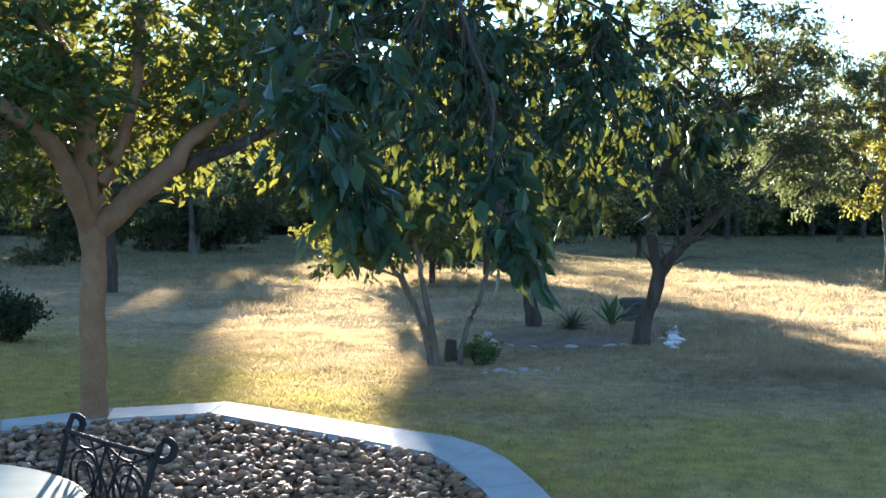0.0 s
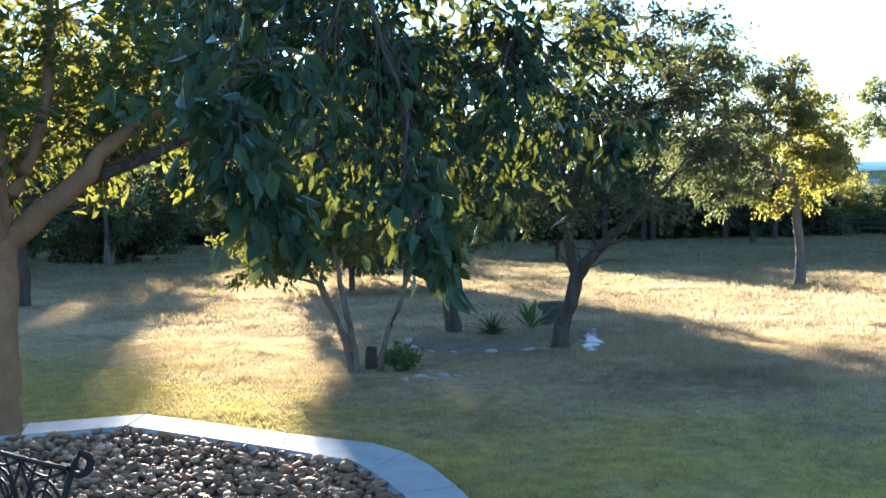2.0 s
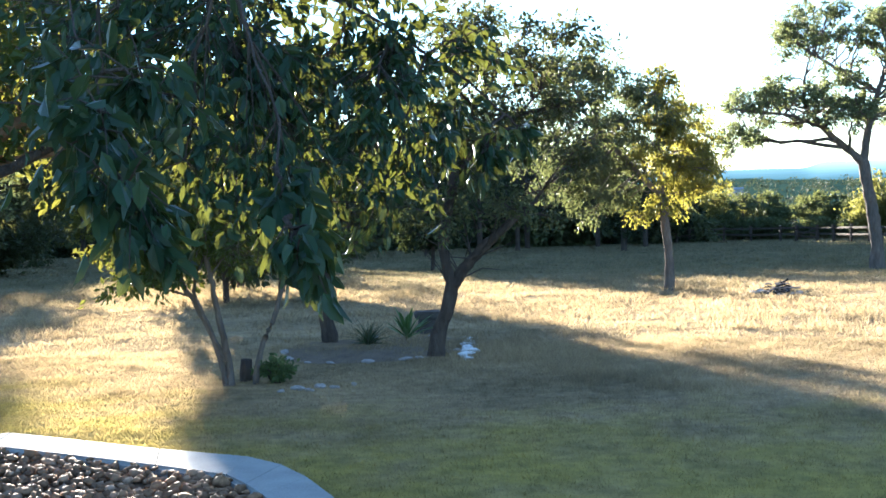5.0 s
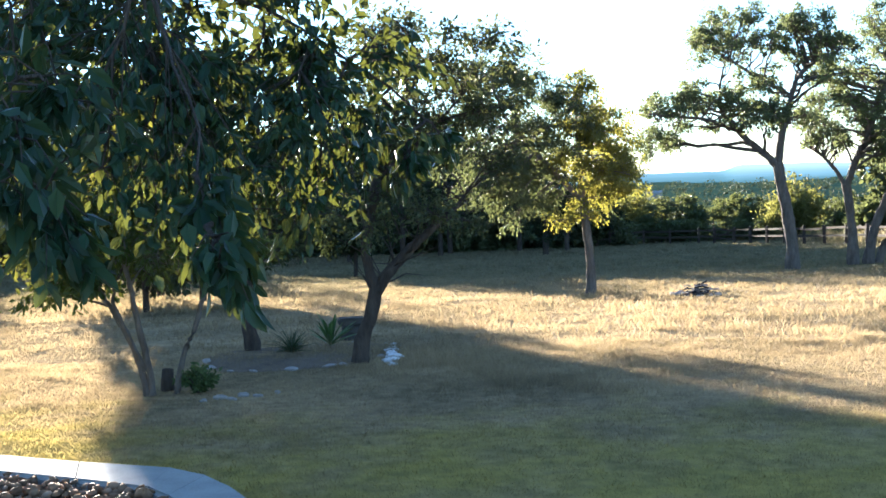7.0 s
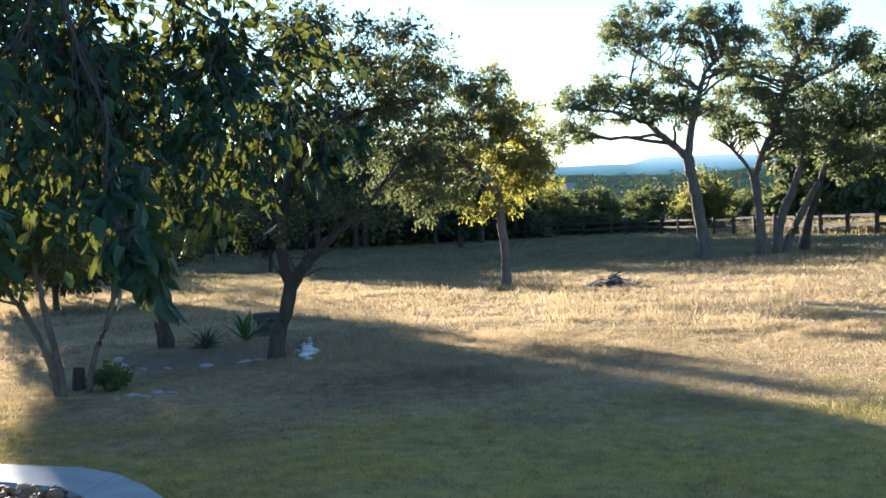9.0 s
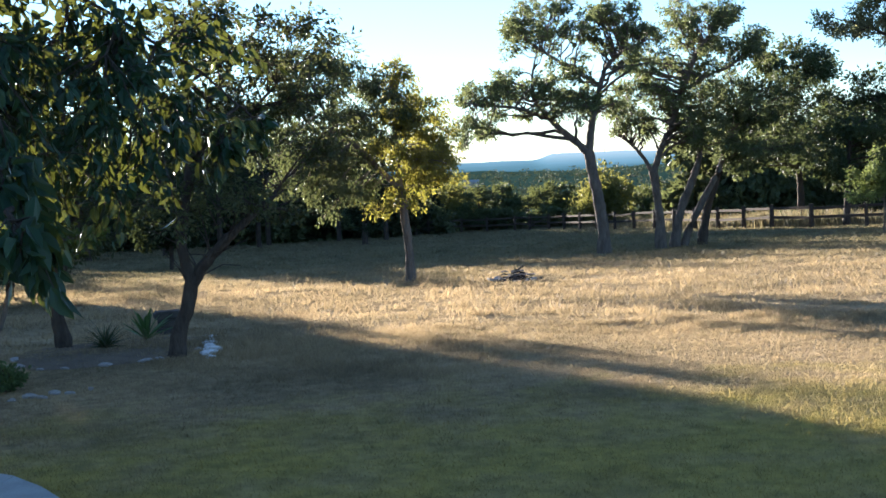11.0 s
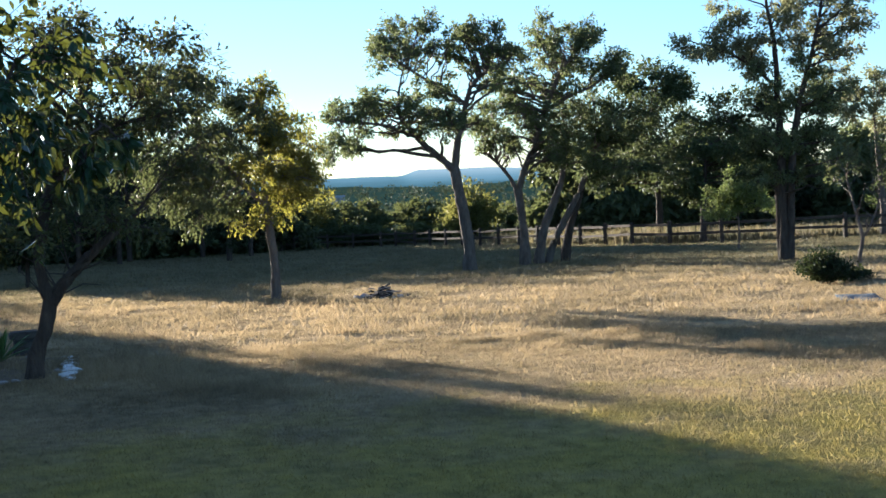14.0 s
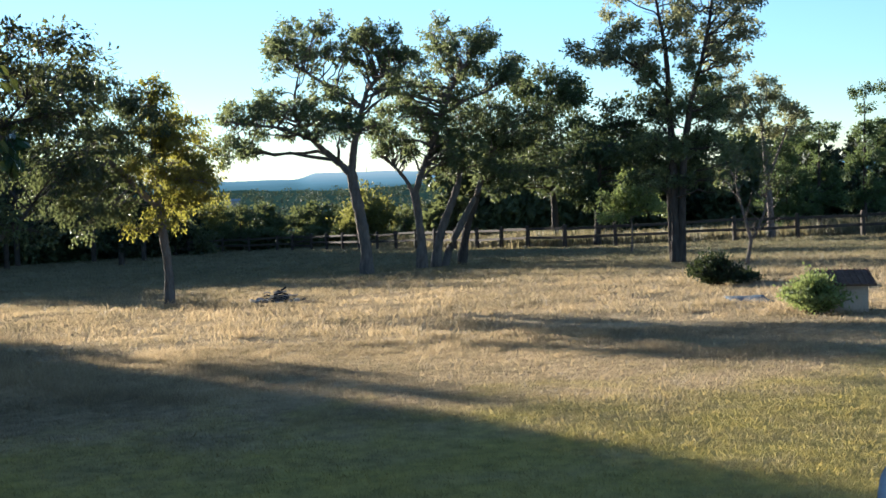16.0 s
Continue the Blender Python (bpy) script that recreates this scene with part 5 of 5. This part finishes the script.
def rosette(name, label, x, y, count, length, width, mat, seed, low, high, curl):
    rng = np.random.default_rng(seed)
    root = thing(name, x, y, gz(x, y) + 0.03, label, "plant")
    shapes = []
    for k in range(4):
        me = bpy.data.meshes.new("leaf")
        bm = blade_leaf(length * (0.85 + 0.1 * k), width, curl * (0.5 + 0.3 * k))
        bm.to_mesh(me)
        bm.free()
        me.materials.append(mat)
        shapes.append(me)
    for k in range(count):
        s = k / count
        ob = new("leaf", shapes[rng.integers(4)])
        ob.parent = root
        size = rng.uniform(0.75, 1.05)
        ob.matrix_basis = Matrix.Rotation(k * 2.399 + rng.uniform(-0.2, 0.2), 4, "Z") @ Matrix.Rotation(-radians(low + (high - low) * s + rng.uniform(-6, 6)), 4, "Y") @ Matrix.Diagonal((size, size, size, 1))
    return root


rosette("agave", "broad-leaved green agave in the island bed", -2.36, 16.19, 20, 0.46, 0.04, LEAF_AGAVE, 7, 30, 84, 0.12)
rosette("yucca", "dark spiky yucca tuft in the island bed", -2.72, 15.27, 90, 0.36, 0.008, LEAF_WOODS_PLAIN, 8, 12, 86, 0.35)


def stone_seat():
    """A low block of stacked dark stones behind the agave."""
    x, y = -2.2, 17.3
    root = thing("stone_block", x, y, gz(x, y), "low stack of dark grey stone blocks behind the agave", "stone block", rz=12)
    for k, (w, h0, off) in enumerate([(0.36, 0.0, 0.0), (0.33, 0.115, 0.02), (0.38, 0.23, -0.01)]):
        part("block", box_bm(w, 0.26, 0.105, 0.02, (off, 0, h0 + 0.04)), STONE_DARK, root)


stone_seat()


def loose_rocks(name, label, spots, mat, group, seed):
    rng = np.random.default_rng(seed)
    for k, (x, y, s) in enumerate(spots):
        ob = tagged(new(name, stone_mesh(name, mat, seed + k, 0.55, 0.3, 2)), label, "rock", group)
        ob.matrix_basis = pose(x, y, gz(x, y) + s * 0.08, 0, 0, rng.uniform(0, 360)) @ Matrix.Diagonal((s, s * rng.uniform(0.6, 0.9), s * 0.8, 1))


loose_rocks("limestone_rock", "small pale limestone rock in the grass", [(-2.68, 11.2, 0.16), (-2.5, 11.35, 0.13), (-2.55, 11.12, 0.1), (-2.35, 11.3, 0.1), (-2.2, 11.5, 0.09), (-2.8, 11.05, 0.09)], STONE_PALE, "rocks by the small tree", 81)
bush("shrub", "small dark green shrub at the foot of the stems", -3.02, 11.75, 0.44, 0.26, LEAF_CEDAR, 301, 1100, 0.055)
bush("shrub", "low dark shrub in the shade of the lawn", -8.95, 12.5, 0.95, 0.62, LEAF_WOODS, 302, 2600, 0.07)
bush("shrub", "round dark evergreen shrub on the meadow", 11.9, 21.5, 1.0, 0.68, LEAF_WOODS, 303, 5200, 0.07)
bush("shrub", "low dark shrub spreading beside the round one", 12.55, 21.7, 0.9, 0.26, LEAF_WOODS, 304, 2200, 0.07)
bush("shrub", "rounded light green shrub beside the well house", 9.5, 14.45, 0.95, 0.58, LEAF_LIGHT, 305, 5600, 0.055)
bush("shrub", "large dark shrub at the edge of the woods", -28.7, 58.7, 3.4, 2.5, LEAF_WOODS, 307, 5200, 0.2)
bush("shrub", "sunlit olive shrub beyond the gate", 10.4, 104.0, 6.0, 5.0, LEAF_OLIVE, 308, 5200, 0.32)
bush("shrub", "sunlit olive shrub beyond the gate", 21.5, 93.0, 5.0, 4.6, LEAF_OLIVE, 309, 5200, 0.32)


def stump():
    x, y = -3.38, 11.95
    root = thing("stump", x, y, gz(x, y), "short dark tree stump beside the stems", "stump")
    wood = Tubes()
    wood.add(np.array([[0, 0, -0.1], [0, 0, 0.1], [0.01, 0, 0.22], [0.01, 0, 0.225]]), [0.075, 0.062, 0.055, 0.005], 10)
    part("stump_wood", wood.mesh("stump_wood", BARK_DARK), parent=root)


stump()


def brush_pile():
    """A burnt heap of branches and stones on the meadow."""
    x, y = 3.96, 25.69
    rng = np.random.default_rng(14)
    root = thing("brush_pile", x, y, gz(x, y), "heap of charred branches and pale stones on the meadow", "brush pile")
    root.scale = (0.82, 0.82, 0.82)
    for k in range(46):
        wood = Tubes()
        a, r = rng.uniform(0, 6.28), rng.uniform(0, 0.42)
        mid = np.array([math.cos(a) * r, math.sin(a) * r, rng.uniform(0.03, 0.3) * (1 - r)])
        way = unit(rng.normal(0, 1, 3) * np.array([1, 1, 0.12])) * rng.uniform(0.07, 0.22)
        low = mid - way
        low[2] = max(low[2], -0.02)
        thick = rng.uniform(0.01, 0.03)
        wood.add(np.array([low, mid + rng.normal(0, 0.02, 3), mid + way * np.array([1, 1, 0.6])]), [thick, thick * 0.9, thick * 0.6], 6)
        part("branch", wood.mesh("branch", CHARRED if rng.random() < 0.6 else GREY_WOOD), parent=root)
    kinds = [stone_mesh("hearth_stone", (STONE_PALE, STONE_DARK)[k % 2], 100 + k, 0.6, 0.28, 2) for k in range(6)]
    for k in range(34):
        a, r = rng.uniform(0, 6.28), rng.uniform(0.3, 0.72)
        s = rng.uniform(0.08, 0.2)
        ob = new("hearth_stone", kinds[k % 6])
        ob.parent = root
        ob.matrix_basis = pose(math.cos(a) * r, math.sin(a) * r * 0.7, s * 0.2, 0, 0, rng.uniform(0, 360)) @ Matrix.Diagonal((s, s * 0.8, s, 1))


brush_pile()


def well_house():
    """A low rendered well cover under a ribbed sheet roof."""
    x, y = 10.08, 14.68
    root = thing("well_house", x, y, gz(x, y), "low cream well house with a brown ribbed roof", "shed", rz=-28)
    part("wall", box_bm(0.62, 0.62, 0.48, 0.01, (0, 0, 0.17)), PLASTER, root)
    part("door", box_bm(0.24, 0.02, 0.28, 0.006, (0.05, -0.318, 0.18)), PLASTER, root, "cream access panel")
    roof = part("roof", box_bm(0.82, 0.84, 0.025, 0.005, (0, 0, 0)), ROOF_METAL, root)
    roof.matrix_basis = pose(0, 0, 0.46, 9, 0, 0)
    for k in range(10):
        part("roof_rib", box_bm(0.02, 0.84, 0.022, 0.004, (-0.383 + 0.085 * k, 0, 0.022)), ROOF_METAL, roof)


well_house()
bm = bmesh.new()
bmesh.ops.create_grid(bm, x_segments=12, y_segments=9, size=0.5)
for v in bm.verts:
    v.co.x *= 0.62 + 0.1 * noise.noise(Vector((v.co.y * 4, 0, 1)))
    v.co.y *= 0.9
    v.co.z = 0.03 + 0.02 * noise.noise(v.co * 5)
cover = part("tarpaulin", bm, BLUE_COVER, None, smooth=True)
solid = cover.modifiers.new("thickness", "SOLIDIFY")
solid.thickness, solid.offset = 0.03, -1
cover.matrix_basis = pose(10.15, 17.25, gz(10.15, 17.25) + 0.012, 0, 0, -20)
tagged(cover, "pale blue sheet lying on the meadow", "tarpaulin")


# ---- the patio: a cast chair, a glass table, a pale plastic chair ----
def ring_tube(wood, cx, cz, rx, rz, thick, y=0.0, steps=28):
    a = np.linspace(0, 2 * np.pi, steps)
    wood.add(np.stack([cx + rx * np.cos(a), np.full(steps, y), cz + rz * np.sin(a)], -1), np.full(steps, thick), 8)


def cast_chair():
    left, right = Vector((-2.62, 3.95, 0)), Vector((-2.09, 3.66, 0))
    mid = (left + right) / 2
    turn = math.degrees(math.atan2(right.y - left.y, right.x - left.x))
    root = thing("patio_chair", mid.x, mid.y, 0.0, "black cast metal patio chair with a scrolled lattice back", "chair", rz=turn)
    half = (right - left).length / 2
    for side in (-1, 1):
        wood = Tubes()
        lean = [(side * half * 0.9, -0.12, 0.42), (side * half * 0.93, -0.05, 0.62), (side * half * 0.98, 0.0, 0.78), (side * half, 0.03, 0.86)]
        curl = [(side * half * 1.02 + 0.0, 0.045 + 0.04 * math.sin(t), 0.875 - 0.03 + 0.035 * math.cos(t)) for t in np.linspace(0, 4.4, 9)]
        pts = np.array(lean + curl)
        wood.add(pts, [0.011] * 4 + [0.012, 0.013, 0.014, 0.015, 0.015, 0.014, 0.013, 0.012, 0.01], 8)
        part("back_post", wood.mesh("back_post", IRON), parent=root)
        wood = Tubes()
        wood.add(np.array([(side * half * 0.9, -0.12, 0.42), (side * half * 0.92, -0.1, 0.2), (side * half * 0.95, -0.06, 0.0)]), [0.014, 0.013, 0.016], 8)
        part("leg", wood.mesh("leg", IRON), parent=root)
        wood = Tubes()
        wood.add(np.array([(side * half * 0.9, -0.56, 0.42), (side * half * 0.93, -0.58, 0.2), (side * half * 0.95, -0.6, 0.0)]), [0.014, 0.013, 0.016], 8)
        part("leg", wood.mesh("leg", IRON), parent=root)
        wood = Tubes()
        wood.add(np.array([(side * half * 0.95, -0.03, 0.62), (side * half * 1.02, -0.3, 0.66), (side * half * 1.0, -0.52, 0.63), (side * half * 0.92, -0.56, 0.43)]), [0.012, 0.015, 0.015, 0.012], 8)
        part("arm", wood.mesh("arm", IRON), parent=root)
    wood = Tubes()
    a = np.linspace(-1, 1, 13)
    wood.add(np.stack([a * half * 0.97, np.full(13, 0.01), 0.835 - 0.006 * (1 - a * a)], -1), np.full(13, 0.009), 8)
    part("top_rail", wood.mesh("top_rail", IRON), parent=root)
    wood = Tubes()
    for side in (-1, 1):
        ring_tube(wood, side * half * 0.5, 0.675, half * 0.36, 0.105, 0.0065)
        ring_tube(wood, side * half * 0.5, 0.68, half * 0.21, 0.062, 0.0055)
        t = np.linspace(0, 1, 12)
        wood.add(np.stack([side * half * (0.92 - 0.9 * t), np.full(12, 0.0), 0.825 - 0.035 * np.sin(t * 3.14)], -1), np.full(12, 0.006), 6)
        wood.add(np.stack([side * half * (0.9 - 0.9 * t), np.full(12, 0.0), 0.47 + 0.05 * np.sin(t * 3.14)], -1), np.full(12, 0.006), 6)
    for s in (-0.32, 0.0, 0.32):
        wood.add(np.array([(half * (s - 0.34), 0, 0.46), (half * s, 0, 0.64), (half * (s + 0.34), 0, 0.82)]), [0.005] * 3, 6)
        wood.add(np.array([(half * (s + 0.34), 0.004, 0.46), (half * s, 0.004, 0.64), (half * (s - 0.34), 0.004, 0.82)]), [0.005] * 3, 6)
    part("back_lattice", wood.mesh("back_lattice", IRON), parent=root)
    part("seat", box_bm(half * 1.8, 0.46, 0.025, 0.012, (0, -0.34, 0.425)), IRON, root)


cast_chair()


def glass_table():
    root = thing("patio_table", -2.93, 3.14, 0.0, "round patio table with a pale obscured glass top", "table")
    bm = bmesh.new()
    bmesh.ops.create_cone(bm, cap_ends=True, segments=72, radius1=0.765, radius2=0.765, depth=0.012)
    bmesh.ops.bevel(bm, geom=[ed for ed in bm.edges if abs(ed.verts[0].co.z - ed.verts[1].co.z) < 1e-5], offset=0.004, segments=2, affect="EDGES")
    bmesh.ops.translate(bm, vec=(0, 0, 0.7), verts=bm.verts)
    part("tabletop", bm, GLASS, root)
    wood = Tubes()
    a = np.linspace(0, 2 * np.pi, 60)
    wood.add(np.stack([0.77 * np.cos(a), 0.77 * np.sin(a), np.full(60, 0.688)], -1), np.full(60, 0.013), 8)
    part("rim", wood.mesh("rim", IRON), parent=root)
    for k in range(4):
        wood = Tubes()
        c, s = math.cos(k * math.pi / 2 + 0.4), math.sin(k * math.pi / 2 + 0.4)
        wood.add(np.array([(0.62 * c, 0.62 * s, 0.69), (0.45 * c, 0.45 * s, 0.4), (0.5 * c, 0.5 * s, 0.15), (0.62 * c, 0.62 * s, 0.0)]), [0.016, 0.015, 0.015, 0.018], 8)
        part("leg", wood.mesh("leg", IRON), parent=root)


glass_table()


def plastic_chair():
    """A moulded chair whose rounded back shows at the edge of the lawn."""
    root = thing("plastic_chair", 2.39, 2.905, 0.0, "pale blue-grey moulded plastic chair with a rounded back", "chair", rz=-38)
    bm = bmesh.new()
    nx, nz = 14, 10
    grid = []
    for i in range(nz + 1):
        row = []
        for j in range(nx + 1):
            s, t = j / nx * 2 - 1, i / nz
            wide = 0.24 * (1 - max(0, (t - 0.7) / 0.3) ** 2 * 0.35)
            row.append(bm.verts.new((s * wide, 0.1 + 0.09 * (1 - s * s) + 0.1 * t, 0.42 + 0.5 * t)))
        grid.append(row)
    for i in range(nz):
        for j in range(nx):
            bm.faces.new((grid[i][j], grid[i][j + 1], grid[i + 1][j + 1], grid[i + 1][j]))
    bmesh.ops.solidify(bm, geom=bm.faces[:], thickness=0.02)
    part("backrest", bm, BLUE_PLASTIC, root, smooth=True)
    part("seat", box_bm(0.48, 0.46, 0.03, 0.014, (0, -0.08, 0.42)), BLUE_PLASTIC, root)
    for sx in (-1, 1):
        for sy in (-0.26, 0.12):
            part("leg", box_bm(0.045, 0.045, 0.42, 0.012, (sx * 0.21, sy, 0.21)), BLUE_PLASTIC, root)


plastic_chair()


# ---- grass: more blades than anyone could count ----
def on_lawn(x, y):
    """True outside the kerbed bed, the patio and the island bed."""
    poly = KERB_OUT + [(-0.95, 4.5), (-8.6, 4.5)]
    inside = np.zeros(len(x), bool)
    for (x0, y0), (x1, y1) in zip(poly, poly[1:] + poly[:1]):
        inside ^= ((y0 > y) != (y1 > y)) & (x < (x1 - x0) * (y - y0) / ((y1 - y0) if y1 != y0 else 1e-9) + x0)
    bare = ((x + 2.55) / 1.15) ** 2 + ((y - 15.1) / 1.7) ** 2 < 1
    return ~inside & (y > 4.7) & (~bare | (np.random.default_rng(2).uniform(0, 1, len(x)) < 0.5))


def grass(label, n, k, near, far, power, seed, thin):
    rng = np.random.default_rng(seed)
    r = (near ** power + rng.uniform(0, 1, n) * (far ** power - near ** power)) ** (1 / power)
    hd = np.radians(rng.uniform(-39, 39, n))
    x, y = r * np.sin(hd), r * np.cos(hd)
    keep = on_lawn(x, y)
    x, y, r = x[keep], y[keep], r[keep]
    n = len(x)
    meadow = np.clip((y + 0.75 * np.minimum(x, -2.5) - 9.1) / 6 + 0.4 * np.sin(x * 1.1 + y * 0.6), 0, 1)
    tuft = np.clip(patches(x, y, 0.3, 1) * 1.1 + patches(x, y, 0.75, 2) * 0.7 - 0.45, 0, 1) ** 1.4
    tall = rng.uniform(0.6, 1.2, n) * (0.034 + 0.006 * meadow + (0.006 + 0.125 * meadow) * tuft)
    wide = (0.003 + 0.00028 * r) * thin
    spread = 0.03 + 0.0022 * r
    bx = x[:, None] + rng.normal(0, 1, (n, k)) * spread[:, None]
    by = y[:, None] + rng.normal(0, 1, (n, k)) * spread[:, None]
    bz = ground_height(bx, by) - 0.01
    hgt = tall[:, None] * rng.uniform(0.5, 1.2, (n, k))
    a = rng.uniform(0, 2 * np.pi, (n, k))
    lean = rng.uniform(0.2, 1.3, (n, k)) * hgt
    b = rng.uniform(0, 2 * np.pi, (n, 1)) + rng.normal(0, 0.9, (n, k))
    w = np.broadcast_to(wide[:, None], (n, k))
    p0 = np.stack([bx - np.cos(a) * w, by - np.sin(a) * w, bz], -1)
    p1 = np.stack([bx + np.cos(a) * w, by + np.sin(a) * w, bz], -1)
    p2 = np.stack([bx + np.cos(b) * lean, by + np.sin(b) * lean, bz + hgt], -1)
    v = np.stack([p0, p1, p2], 2).reshape(-1, 3)
    f = np.arange(len(v)).reshape(-1, 3)
    tagged(new("grass", mesh_of("grass", v, f, BLADES)), label, "grass", kind="stuff")


def tall_grass():
    """Tall dry grass left standing beyond the fence."""
    rng = np.random.default_rng(98)
    hd = np.where(rng.uniform(0, 1, 7000) < 0.12, rng.uniform(2, 14, 7000), rng.uniform(14, 42, 7000))
    near = np.where(hd < 12, 98 + rng.uniform(0, 14, 7000), np.interp(hd, [12, 15, 18, 20, 26, 33, 38, 42], [95, 80, 68, 62, 60, 60, 60, 60]) + rng.uniform(0, 16, 7000))
    x, y = near * np.sin(np.radians(hd)), near * np.cos(np.radians(hd))
    k = 6
    bx = x[:, None] + rng.normal(0, 0.16, (7000, k))
    by = y[:, None] + rng.normal(0, 0.16, (7000, k))
    bz = ground_height(bx, by) - 0.02
    hgt = rng.uniform(0.25, 0.75, (7000, k)) * (0.5 + patches(x, y, 3.0, 4))[:, None]
    a, b2 = rng.uniform(0, 6.28, (7000, k)), rng.uniform(0, 6.28, (7000, k))
    w, lean = 0.03, 0.3 * hgt
    v = np.stack([np.stack([bx - np.cos(a) * w, by - np.sin(a) * w, bz], -1), np.stack([bx + np.cos(a) * w, by + np.sin(a) * w, bz], -1),
                  np.stack([bx + np.cos(b2) * lean, by + np.sin(b2) * lean, bz + hgt], -1)], 2).reshape(-1, 3)
    tagged(new("tall_grass", mesh_of("tall_grass", v, np.arange(len(v)).reshape(-1, 3), BLADES)), "tall dry tan grass standing beyond the fence", "grass", kind="stuff")


grass("short lawn grass passing into dry tan meadow grass", 88000, 9, 6.2, 104, 0.6, 99, 0.8)
grass("short dense green lawn grass near the patio", 76000, 6, 6.0, 16.0, 1.6, 97, 0.5)
tall_grass()
